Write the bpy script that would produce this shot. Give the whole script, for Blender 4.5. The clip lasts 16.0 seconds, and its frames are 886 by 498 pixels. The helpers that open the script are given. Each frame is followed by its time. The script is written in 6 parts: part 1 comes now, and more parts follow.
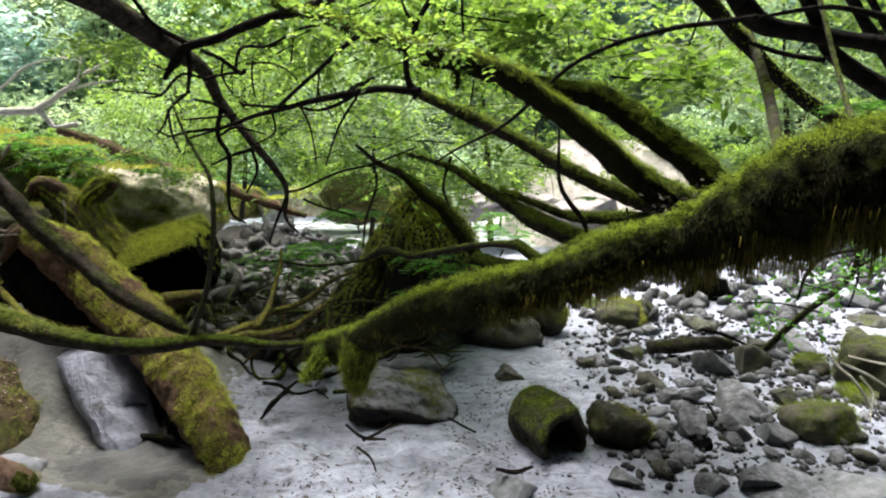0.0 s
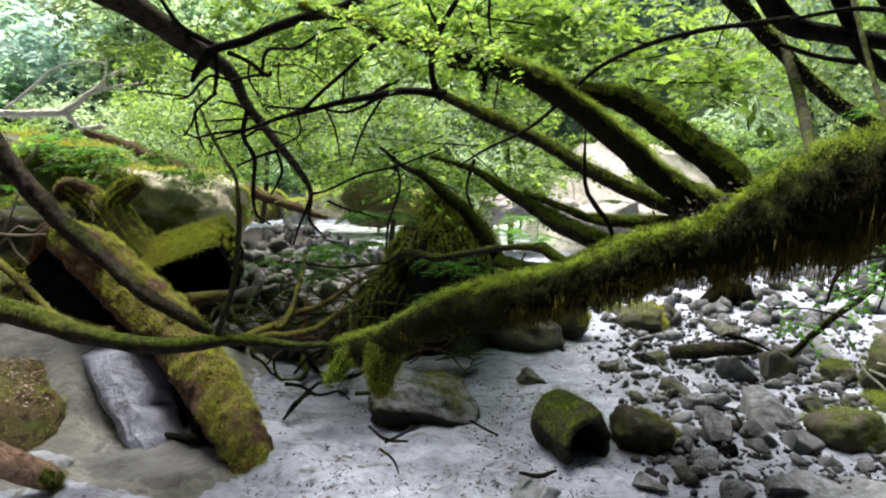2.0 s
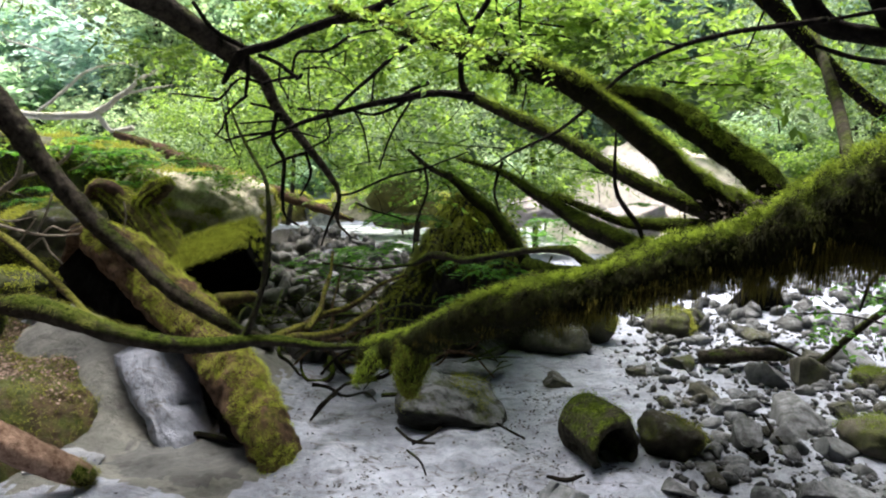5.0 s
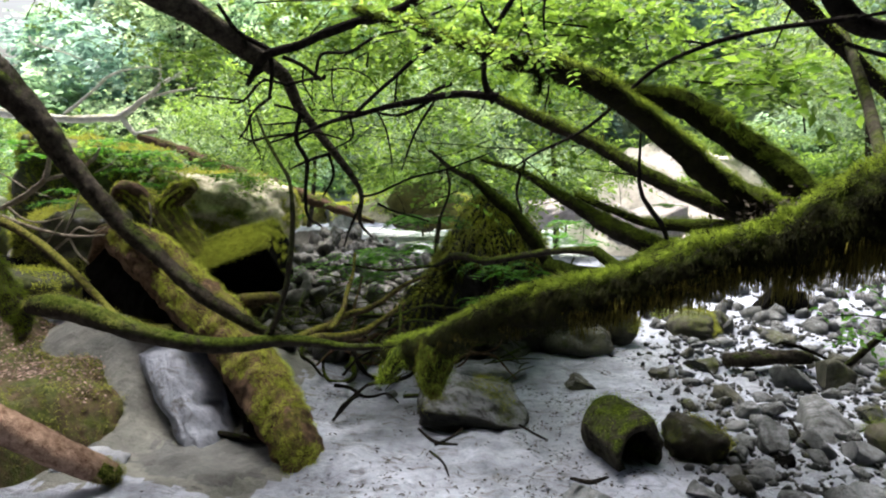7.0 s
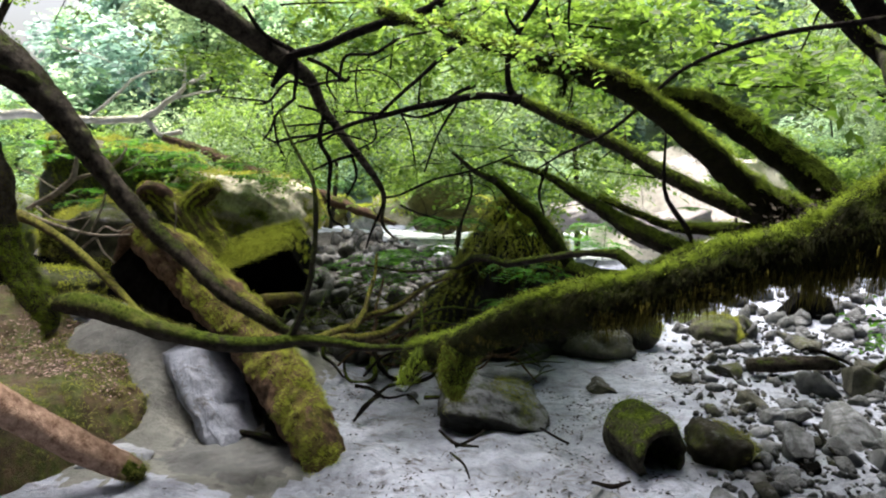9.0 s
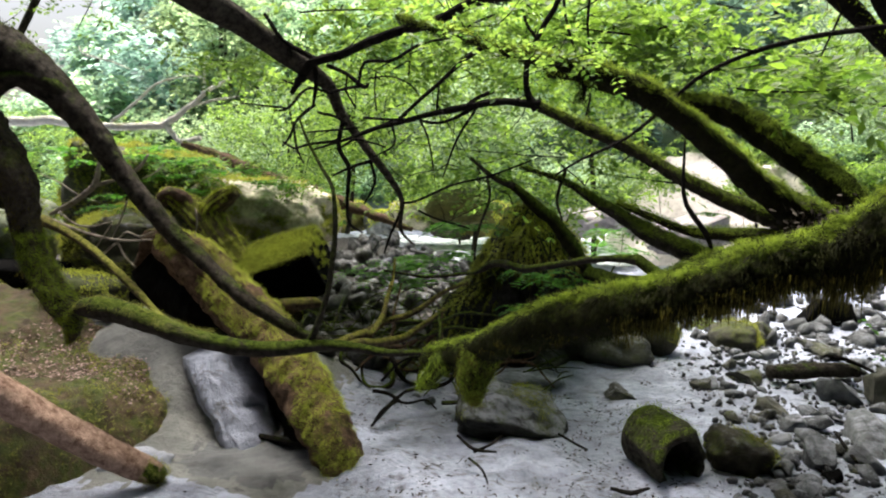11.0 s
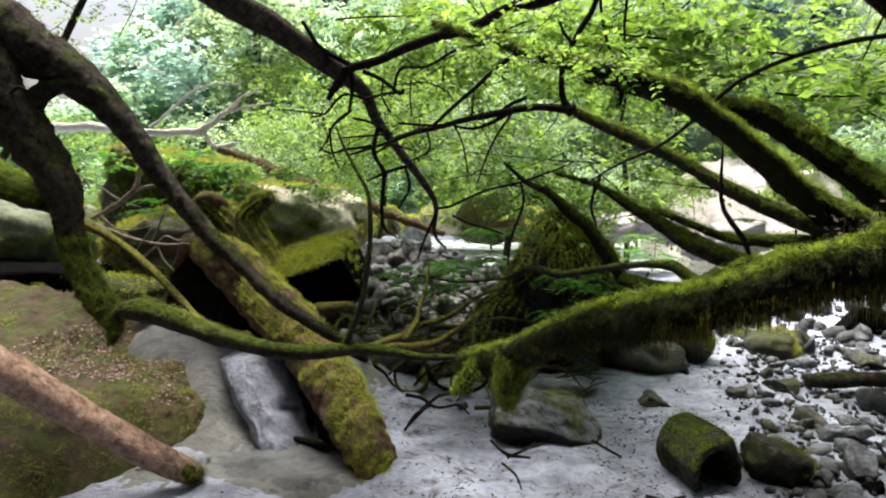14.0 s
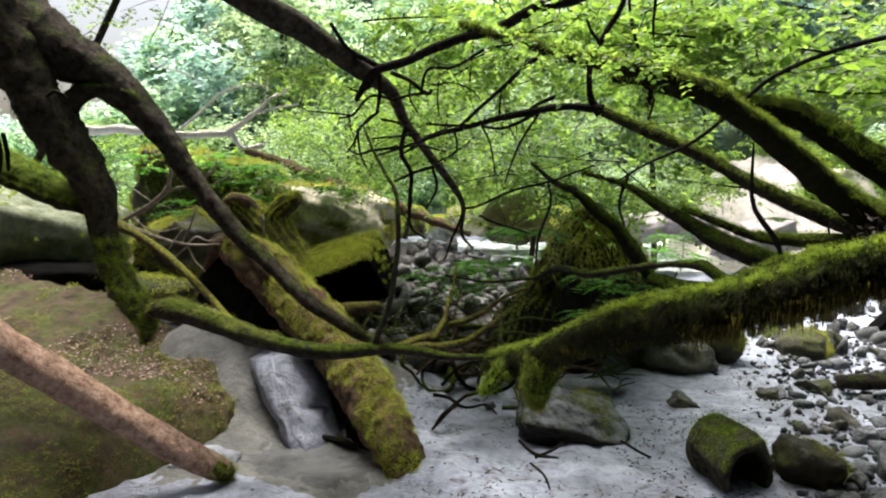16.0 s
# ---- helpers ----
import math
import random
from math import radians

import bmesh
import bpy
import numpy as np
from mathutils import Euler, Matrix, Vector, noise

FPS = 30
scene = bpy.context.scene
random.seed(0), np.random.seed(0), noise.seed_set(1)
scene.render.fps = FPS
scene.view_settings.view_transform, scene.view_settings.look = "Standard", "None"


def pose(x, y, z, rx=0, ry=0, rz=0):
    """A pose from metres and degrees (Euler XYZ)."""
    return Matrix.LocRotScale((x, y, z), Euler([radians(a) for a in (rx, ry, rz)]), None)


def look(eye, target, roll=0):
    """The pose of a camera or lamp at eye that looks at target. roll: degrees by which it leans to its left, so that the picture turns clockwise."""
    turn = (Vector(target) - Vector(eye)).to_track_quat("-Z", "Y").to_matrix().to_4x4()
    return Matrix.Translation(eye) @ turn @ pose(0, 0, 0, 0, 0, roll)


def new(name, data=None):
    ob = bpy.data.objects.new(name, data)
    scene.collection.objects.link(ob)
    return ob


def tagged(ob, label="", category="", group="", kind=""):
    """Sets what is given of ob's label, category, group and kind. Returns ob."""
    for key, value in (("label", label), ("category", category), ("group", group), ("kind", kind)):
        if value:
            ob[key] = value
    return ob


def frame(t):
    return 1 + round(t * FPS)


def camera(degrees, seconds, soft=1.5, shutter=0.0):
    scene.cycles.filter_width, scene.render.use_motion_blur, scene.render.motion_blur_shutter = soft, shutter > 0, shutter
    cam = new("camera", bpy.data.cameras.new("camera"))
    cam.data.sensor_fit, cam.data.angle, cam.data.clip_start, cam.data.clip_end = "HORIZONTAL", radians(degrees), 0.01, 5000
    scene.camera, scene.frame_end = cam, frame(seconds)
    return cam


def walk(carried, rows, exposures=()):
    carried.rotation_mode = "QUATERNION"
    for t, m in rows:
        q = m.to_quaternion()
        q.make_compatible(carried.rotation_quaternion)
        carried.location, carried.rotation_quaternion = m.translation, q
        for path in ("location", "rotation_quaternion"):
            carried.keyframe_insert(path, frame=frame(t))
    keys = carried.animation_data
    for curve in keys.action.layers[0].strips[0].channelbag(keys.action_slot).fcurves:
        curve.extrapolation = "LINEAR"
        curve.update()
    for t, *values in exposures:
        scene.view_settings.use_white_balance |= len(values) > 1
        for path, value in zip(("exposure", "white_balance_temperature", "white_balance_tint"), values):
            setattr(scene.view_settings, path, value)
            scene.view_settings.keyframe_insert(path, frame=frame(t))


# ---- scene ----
cam = camera(60.0, 16.0, soft=2.1)
PATH = [
    (0.0, pose(-0.023, -0.019, 1.431, 83.03, 0.56, 1.30)),
    (0.5, pose(-0.031, -0.021, 1.429, 83.17, 0.38, 1.63)),
    (1.0, pose(-0.037, -0.021, 1.427, 83.26, 0.30, 2.01)),
    (1.5, pose(-0.042, -0.019, 1.427, 83.28, 0.31, 2.38)),
    (2.0, pose(-0.049, -0.017, 1.426, 83.29, 0.32, 2.71)),
    (2.5, pose(-0.054, -0.016, 1.426, 83.34, 0.32, 3.01)),
    (3.0, pose(-0.058, -0.017, 1.425, 83.41, 0.31, 3.30)),
    (3.5, pose(-0.062, -0.018, 1.425, 83.45, 0.28, 3.59)),
    (4.0, pose(-0.065, -0.019, 1.425, 83.47, 0.26, 3.87)),
    (6.5, pose(-0.084, -0.019, 1.421, 83.56, 0.21, 5.52)),
    (7.0, pose(-0.088, -0.019, 1.417, 83.67, 0.29, 5.91)),
    (7.5, pose(-0.091, -0.019, 1.416, 83.73, 0.34, 6.32)),
    (8.0, pose(-0.093, -0.019, 1.415, 83.77, 0.35, 6.72)),
    (8.5, pose(-0.096, -0.019, 1.414, 83.81, 0.23, 7.09)),
    (9.0, pose(-0.099, -0.020, 1.412, 83.87, 0.01, 7.44)),
    (11.5, pose(-0.111, -0.034, 1.413, 84.36, 0.08, 8.91)),
    (12.0, pose(-0.112, -0.034, 1.414, 84.41, 0.01, 9.23)),
    (12.5, pose(-0.115, -0.036, 1.413, 84.48, -0.04, 9.56)),
    (13.0, pose(-0.120, -0.040, 1.413, 84.55, -0.06, 9.93)),
    (13.5, pose(-0.124, -0.045, 1.414, 84.61, -0.03, 10.38)),
    (14.0, pose(-0.127, -0.049, 1.413, 84.67, 0.02, 10.88)),
    (14.5, pose(-0.129, -0.053, 1.413, 84.72, 0.07, 11.39)),
    (15.0, pose(-0.133, -0.057, 1.414, 84.73, 0.14, 11.88)),
    (15.5, pose(-0.136, -0.059, 1.414, 84.72, 0.22, 12.32)),
    (16.0, pose(-0.136, -0.061, 1.413, 84.69, 0.30, 12.75)),
]
walk(cam, PATH)

# ---- world and sun ----
world = bpy.data.worlds.new("world")
scene.world = world
world.use_nodes = True
wn = world.node_tree
sky = wn.nodes.new("ShaderNodeTexSky")
sky.sky_type = "NISHITA"
sky.sun_disc = False
sky.sun_elevation = radians(70)
sky.sun_rotation = radians(-22)
sky.air_density, sky.dust_density, sky.ozone_density = 1.0, 9.0, 1.0
wn.links.new(sky.outputs[0], wn.nodes["Background"].inputs[0])
wn.nodes["Background"].inputs[1].default_value = 0.14
sun = new("sun", bpy.data.lights.new("sun", "SUN"))
sun.data.energy, sun.data.angle, sun.data.color = 5.8, radians(30), (1.0, 0.98, 0.95)
sun.matrix_world = look((-2, 5.0, 15), (0, 0, 0))
scene.view_settings.exposure = 0.94


# ---- materials ----
def shader(name):
    m = bpy.data.materials.new(name)
    m.use_nodes = True
    nt = m.node_tree
    return m, nt, nt.nodes["Principled BSDF"]


def link(nt, a, b):
    nt.links.new(a, b)


def node(nt, kind, **values):
    n = nt.nodes.new(kind)
    for key, value in values.items():
        n.inputs[key].default_value = value
    return n


def coords(nt):
    return nt.nodes.new("ShaderNodeNewGeometry").outputs["Position"]


def ramp(nt, fac, stops):
    r = nt.nodes.new("ShaderNodeValToRGB")
    el = r.color_ramp.elements
    while len(el) < len(stops):
        el.new(0.5)
    for e, (p, c) in zip(el, stops):
        e.position, e.color = p, (*c, 1)
    link(nt, fac, r.inputs[0])
    return r.outputs[0]


def cloud(nt, scale, detail=4.0, rough=0.6):
    n = node(nt, "ShaderNodeTexNoise", Scale=scale, Detail=detail, Roughness=rough)
    link(nt, coords(nt), n.inputs["Vector"])
    return n.outputs[0]


def mix(nt, fac, a, b, mode="MIX"):
    n = nt.nodes.new("ShaderNodeMix")
    n.data_type, n.blend_type = "RGBA", mode
    for v, s in ((fac, 0), (a, 6), (b, 7)):
        if isinstance(v, (int, float)):
            n.inputs[s].default_value = v
        elif isinstance(v, tuple):
            n.inputs[s].default_value = (*v, 1)
        else:
            link(nt, v, n.inputs[s])
    return n.outputs[2]


def bump(nt, bsdf, height, strength, distance):
    b = node(nt, "ShaderNodeBump", Strength=strength, Distance=distance)
    link(nt, height, b.inputs["Height"])
    link(nt, b.outputs[0], bsdf.inputs["Normal"])


def upward(nt, low, high):
    """0 to 1 as the surface turns from low to high, by its normal's z."""
    g = nt.nodes.new("ShaderNodeNewGeometry")
    s = nt.nodes.new("ShaderNodeSeparateXYZ")
    link(nt, g.outputs["Normal"], s.inputs[0])
    r = node(nt, "ShaderNodeMapRange", **{"From Min": low, "From Max": high})
    link(nt, s.outputs[2], r.inputs[0])
    return r.outputs[0]


def calc(nt, op, a, b=0.0):
    n = nt.nodes.new("ShaderNodeMath")
    n.operation = op
    for v, s in ((a, 0), (b, 1)):
        if isinstance(v, (int, float)):
            n.inputs[s].default_value = v
        else:
            link(nt, v, n.inputs[s])
    return n.outputs[0]


def make_silt(name="silt", gain=1.0, tint=(1.0, 1.0, 1.0)):
    m, nt, b = shader(name)
    base = ramp(nt, cloud(nt, 1.7, 7, 0.66), [(0.30, (0.10, 0.112, 0.138)), (0.45, (0.25, 0.272, 0.335)), (0.62, (0.42, 0.452, 0.55))])
    fine = ramp(nt, cloud(nt, 26.0, 6, 0.72), [(0.30, (0.55, 0.55, 0.55)), (0.50, (1.0, 1.0, 1.0)), (0.72, (1.22, 1.22, 1.22))])
    base = mix(nt, 0.8, base, fine, "MULTIPLY")
    base = mix(nt, 1.0, base, tuple(gain * c for c in tint), "MULTIPLY")
    stretch = nt.nodes.new("ShaderNodeMapping")
    stretch.inputs["Rotation"].default_value = (0, 0, radians(28))
    stretch.inputs["Scale"].default_value = (11.0, 26.0, 11.0)
    link(nt, coords(nt), stretch.inputs[0])
    streak = node(nt, "ShaderNodeTexNoise", Scale=0.55, Detail=6.0, Roughness=0.68, Distortion=1.6)
    link(nt, stretch.outputs[0], streak.inputs["Vector"])
    marks = ramp(nt, streak.outputs[0], [(0.52, (0, 0, 0)), (0.64, (1, 1, 1))])
    patch = ramp(nt, cloud(nt, 2.8, 4, 0.6), [(0.38, (0, 0, 0)), (0.60, (1, 1, 1))])
    link(nt, mix(nt, mix(nt, patch, (0, 0, 0), marks), base, (0.085, 0.08, 0.078)), b.inputs["Base Color"])
    b.inputs["Roughness"].default_value = 0.55
    b.inputs["Specular IOR Level"].default_value = 0.4
    bump(nt, b, mix(nt, 0.5, cloud(nt, 11.0, 7, 0.7), mix(nt, 0.5, streak.outputs[0], cloud(nt, 60.0, 4, 0.65))), 1.0, 0.05)
    return m


def make_floor(name, low, middle, high):
    m, nt, b = shader(name)
    c = ramp(nt, cloud(nt, 1.4, 6, 0.7), [(0.3, low), (0.55, middle), (0.75, high)])
    link(nt, c, b.inputs["Base Color"])
    b.inputs["Roughness"].default_value = 0.95
    bump(nt, b, cloud(nt, 6.0, 6, 0.7), 1.0, 0.1)
    return m


def make_stone(name, colours, moss, rough=0.8, low=-0.2, high=0.7, dust=0.0):
    m, nt, b = shader(name)
    base = ramp(nt, cloud(nt, 9.0, 6, 0.7), [(0.3, colours[0]), (0.7, colours[1])])
    info = nt.nodes.new("ShaderNodeObjectInfo")
    tone = ramp(nt, info.outputs["Random"], [(0.0, (0.62, 0.62, 0.62)), (0.6, (1.0, 1.0, 1.0)), (1.0, (1.25, 1.24, 1.2))])
    base = mix(nt, 1.0, base, tone, "MULTIPLY")
    if dust > 0:
        lie = calc(nt, "MULTIPLY", upward(nt, 0.35, 0.95), ramp(nt, cloud(nt, 14.0, 6, 0.75), [(0.62 - 0.35 * dust, (0, 0, 0)), (0.80 - 0.35 * dust, (1, 1, 1))]))
        base = mix(nt, lie, base, (0.29, 0.30, 0.33))
    if moss > 0:
        cover = calc(nt, "MULTIPLY", upward(nt, low, high), ramp(nt, cloud(nt, 6.0, 5, 0.7), [(0.62 - 0.35 * moss, (0, 0, 0)), (0.78 - 0.35 * moss, (1, 1, 1))]))
        green = ramp(nt, cloud(nt, 30.0, 4, 0.7), [(0.3, (0.030, 0.042, 0.010)), (0.7, (0.115, 0.13, 0.03))])
        base = mix(nt, cover, base, green)
    link(nt, base, b.inputs["Base Color"])
    b.inputs["Roughness"].default_value = rough
    b.inputs["Specular IOR Level"].default_value = 0.02 if rough > 0.85 else 0.15
    bump(nt, b, mix(nt, 0.4, cloud(nt, 22.0, 6, 0.7), cloud(nt, 90.0, 4, 0.7)), 1.0, 0.035)
    return m


def make_bark(name, dark, light, moss, yellow=False):
    m, nt, b = shader(name)
    base = ramp(nt, cloud(nt, 24.0, 6, 0.72), [(0.32, dark), (0.68, light)])
    cover = calc(nt, "MULTIPLY", upward(nt, 0.45 - 0.9 * moss, 0.95 - 0.6 * moss), ramp(nt, cloud(nt, 7.0, 5, 0.7), [(0.60 - 0.4 * moss, (0, 0, 0)), (0.75 - 0.4 * moss, (1, 1, 1))]))
    a, c = ((0.06, 0.07, 0.012), (0.26, 0.25, 0.05)) if yellow else ((0.012, 0.022, 0.003), (0.125, 0.175, 0.022))
    link(nt, mix(nt, cover, base, ramp(nt, cloud(nt, 48.0, 6, 0.78), [(0.36, a), (0.64, c)])), b.inputs["Base Color"])
    b.inputs["Roughness"].default_value = 0.92
    b.inputs["Specular IOR Level"].default_value = 0.05
    bump(nt, b, mix(nt, 0.4, cloud(nt, 26.0, 6, 0.75), cloud(nt, 90.0, 4, 0.7)), 1.0, 0.05)
    return m


def make_leaf(name, dark, light, through_light=0.5, patch=1.1, share=0.45):
    m, nt, b = shader(name)
    g = nt.nodes.new("ShaderNodeNewGeometry")
    tone = mix(nt, share, g.outputs["Random Per Island"], cloud(nt, patch, 4, 0.65))
    col = ramp(nt, tone, [(0.25, dark), (0.75, light)])
    link(nt, col, b.inputs["Base Color"])
    b.inputs["Roughness"].default_value = 0.8 if patch > 5 or through_light < 0.2 else 0.5
    b.inputs["Specular IOR Level"].default_value = 0.04 if patch > 5 or through_light < 0.2 else 0.25
    t = nt.nodes.new("ShaderNodeBsdfTranslucent")
    link(nt, mix(nt, 1.0, col, (2.45, 2.5, 2.15), "MULTIPLY"), t.inputs[0])
    x = nt.nodes.new("ShaderNodeMixShader")
    x.inputs[0].default_value = through_light
    link(nt, b.outputs[0], x.inputs[1])
    link(nt, t.outputs[0], x.inputs[2])
    link(nt, x.outputs[0], nt.nodes["Material Output"].inputs[0])
    return m


SILT = make_silt()
# two darker, browner silts that paint shade below the log and on the bank
SILT_DARK_SHADED = make_silt("dark_shaded_silt", 0.28, (1.0, 0.96, 0.76))
SILT_SHADED = make_silt("shaded_silt", 0.50, (1.0, 0.94, 0.68))
SILT_SKIN = make_silt("dried_silt_skin", 0.70)
# slightly lighter silt, painting the brighter light on the far channel
SILT_LIT = make_silt("lit_silt", 1.08)
FLOOR = make_floor("forest_floor", (0.045, 0.075, 0.04), (0.09, 0.14, 0.065), (0.15, 0.19, 0.10))
# dark soil, made darker still to put gully and hollow shade into colour
SOIL = make_floor("shade_dark_soil", (0.009, 0.008, 0.007), (0.030, 0.026, 0.021), (0.085, 0.075, 0.064))
STONE = make_stone("grey_stone", ((0.028, 0.029, 0.030), (0.185, 0.194, 0.20)), 0.0, dust=0.5)
# silt lies on top; the dark base paints shade on the slab's underside
STONE_SLAB = make_stone("silted_slab", ((0.010, 0.010, 0.008), (0.085, 0.085, 0.075)), 0.40, dust=0.75)
STONE_OLIVE = make_stone("olive_stone", ((0.020, 0.018, 0.012), (0.13, 0.115, 0.08)), 0.45, dust=0.3)
STONE_SILTED = make_stone("silt_smothered_stone", ((0.07, 0.078, 0.08), (0.22, 0.235, 0.25)), 0.12, dust=0.5)
STONE_DAMP = make_stone("damp_mossy_stone", ((0.022, 0.022, 0.018), (0.13, 0.127, 0.10)), 0.30, dust=0.3)
STONE_MOSSY = make_stone("moss_covered_stone", ((0.03, 0.03, 0.022), (0.12, 0.11, 0.085)), 0.55)
STONE_BROWN = make_stone("brown_mossy_stone", ((0.030, 0.022, 0.013), (0.15, 0.105, 0.062)), 0.55, 0.8, -1.2, 0.1)
STONE_LICHEN = make_stone("lichened_stone", ((0.07, 0.085, 0.05), (0.30, 0.33, 0.22)), 0.35)
STONE_PALE = make_stone("pale_stone", ((0.38, 0.335, 0.32), (0.66, 0.60, 0.57)), 0.0)
BARK_DARK = make_bark("dark_bark", (0.006, 0.005, 0.005), (0.028, 0.023, 0.019), 0.15)
BARK = make_bark("mossy_bark", (0.012, 0.010, 0.008), (0.065, 0.055, 0.042), 0.6)
# moss grows on top; near-black sides also put shade into the colour
MOSS_TRUNK = make_bark("trunk_moss", (0.005, 0.005, 0.003), (0.022, 0.018, 0.007), 0.46)
MOSS = make_bark("thick_moss", (0.006, 0.006, 0.003), (0.03, 0.026, 0.009), 1.0)
MOSS_YELLOW = make_bark("yellow_moss_bark", (0.02, 0.015, 0.010), (0.17, 0.12, 0.075), 0.55, True)
LOG_BARK = make_bark("rotting_log_bark", (0.03, 0.021, 0.014), (0.26, 0.165, 0.11), 0.28, True)
DEADWOOD = make_bark("dead_wood", (0.15, 0.08, 0.052), (0.64, 0.44, 0.33), 0.0)
PALEWOOD = make_bark("bleached_wood", (0.52, 0.50, 0.42), (0.82, 0.80, 0.70), 0.30, True)
GREYWOOD = make_bark("grey_dead_twig", (0.16, 0.13, 0.10), (0.46, 0.41, 0.33), 0.2, True)
# near-black stone: puts shade into the colour of a boulder's front and gaps
STONE_DARK = make_stone("shaded_black_stone", ((0.0015, 0.0015, 0.0015), (0.007, 0.0065, 0.006)), 0.0, 0.9)
STONE_LOOSE = make_stone("loose_stone", ((0.025, 0.025, 0.025), (0.19, 0.195, 0.20)), 0.0, dust=0.35)
SILT_CRUST = make_stone("silt_crust", ((0.15, 0.16, 0.185), (0.36, 0.38, 0.43)), 0.0)
STONE_GULLY = make_stone("gully_stone", ((0.02, 0.02, 0.019), (0.20, 0.196, 0.185)), 0.12, dust=0.3)
STONE_LIGHT = make_stone("silted_stone", ((0.07, 0.073, 0.077), (0.26, 0.27, 0.285)), 0.0, dust=0.45)
STONE_PALE_MOSS = make_stone("pale_mossy_stone", ((0.16, 0.145, 0.105), (0.62, 0.56, 0.45)), 0.45, 0.8, -0.6, 0.6)
STONE_MOSSY_BRIGHT = make_stone("bright_moss_stone", ((0.07, 0.07, 0.02), (0.20, 0.18, 0.05)), 1.0)
BARK_SMOOTH = make_bark("smooth_grey_bark", (0.008, 0.007, 0.006), (0.105, 0.088, 0.07), 0.30)
BARK_BROWN = make_bark("brown_bark", (0.05, 0.03, 0.02), (0.17, 0.11, 0.075), 0.35)
# near-black wood colour that paints the shade under the log
SHADE_WOOD = make_bark("shade_black_wood", (0.003, 0.003, 0.002), (0.012, 0.010, 0.008), 0.0)
BARK_WET = make_bark("rotten_bark", (0.016, 0.014, 0.010), (0.11, 0.10, 0.075), 0.45)
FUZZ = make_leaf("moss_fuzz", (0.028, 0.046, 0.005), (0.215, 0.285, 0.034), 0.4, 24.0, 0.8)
# darker copy of the moss fuzz, painting shade on trunk and stem sides
MOSS_SHADED = make_leaf("shaded_moss", (0.003, 0.0035, 0.001), (0.021, 0.023, 0.005), 0.15, 26.0, 0.7)
STRAND = make_leaf("hanging_moss", (0.010, 0.009, 0.003), (0.092, 0.078, 0.018), 0.5, 9.0, 0.7)
LEAF = make_leaf("fresh_leaf", (0.032, 0.068, 0.010), (0.168, 0.250, 0.044), 0.5, 2.2, 0.5)
LEAF_NEAR = make_leaf("drooping_leaf", (0.028, 0.058, 0.008), (0.105, 0.17, 0.020), 0.5, 3.0, 0.5)
# the next four leaf colours are paler and bluer to paint distance haze
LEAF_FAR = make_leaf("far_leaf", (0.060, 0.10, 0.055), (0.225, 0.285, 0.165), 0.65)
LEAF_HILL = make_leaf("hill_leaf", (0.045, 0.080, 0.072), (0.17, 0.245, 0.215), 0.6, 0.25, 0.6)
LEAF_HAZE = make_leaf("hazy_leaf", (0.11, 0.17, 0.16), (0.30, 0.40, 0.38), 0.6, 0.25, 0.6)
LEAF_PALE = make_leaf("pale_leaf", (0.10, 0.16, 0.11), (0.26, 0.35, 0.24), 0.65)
FUZZ_YELLOW = make_leaf("yellow_moss_fuzz", (0.05, 0.058, 0.008), (0.46, 0.50, 0.085), 0.35, 20.0, 0.85)
# dark, barely translucent leaf for the added light-blocking trees
LEAF_BLOCKER = make_leaf("blocker_leaf", (0.02, 0.04, 0.008), (0.05, 0.09, 0.015), 0.1)
LITTER = make_leaf("dark_litter", (0.02, 0.017, 0.013), (0.09, 0.075, 0.055), 0.0)
LITTER_PALE = make_leaf("dry_leaf", (0.10, 0.062, 0.052), (0.38, 0.28, 0.25), 0.1)
FUZZ_OLIVE = make_leaf("log_moss_fuzz", (0.045, 0.058, 0.010), (0.46, 0.50, 0.09), 0.45, 20.0, 0.8)
FUZZ_BROWN = make_leaf("olive_moss_fuzz", (0.055, 0.048, 0.012), (0.27, 0.29, 0.045), 0.4, 5.0, 0.75)
FERN = make_leaf("fern_leaf", (0.020, 0.065, 0.008), (0.075, 0.19, 0.02), 0.5)


def make_water():
    m, nt, b = shader("white_water")
    foam = ramp(nt, cloud(nt, 3.0, 6, 0.7), [(0.40, (0.16, 0.19, 0.20)), (0.62, (0.80, 0.83, 0.86))])
    link(nt, foam, b.inputs["Base Color"])
    b.inputs["Roughness"].default_value = 0.25
    bump(nt, b, cloud(nt, 7.0, 5, 0.7), 0.6, 0.08)
    return m


WATER = make_water()


# ---- building tools ----
def mesh_of(name, verts, faces, material, smooth=True):
    me = bpy.data.meshes.new(name)
    me.from_pydata([tuple(v) for v in verts], [], [tuple(f) for f in faces])
    me.materials.append(material)
    if smooth:
        me.polygons.foreach_set("use_smooth", [True] * len(me.polygons))
    me.update()
    return me


def part(name, me, parent, label="", kind=""):
    ob = new(name, me)
    ob.parent = parent
    return tagged(ob, label=label, kind=kind)


def thing(name, label, category, group="", kind="", at=(0, 0, 0)):
    e = new(name)
    e.empty_display_size = 0.1
    e.location = at
    return tagged(e, label=label, category=category, group=group, kind=kind)


def smoothstep(a, b, v):
    t = min(1.0, max(0.0, (v - a) / (b - a)))
    return t * t * (3 - 2 * t)


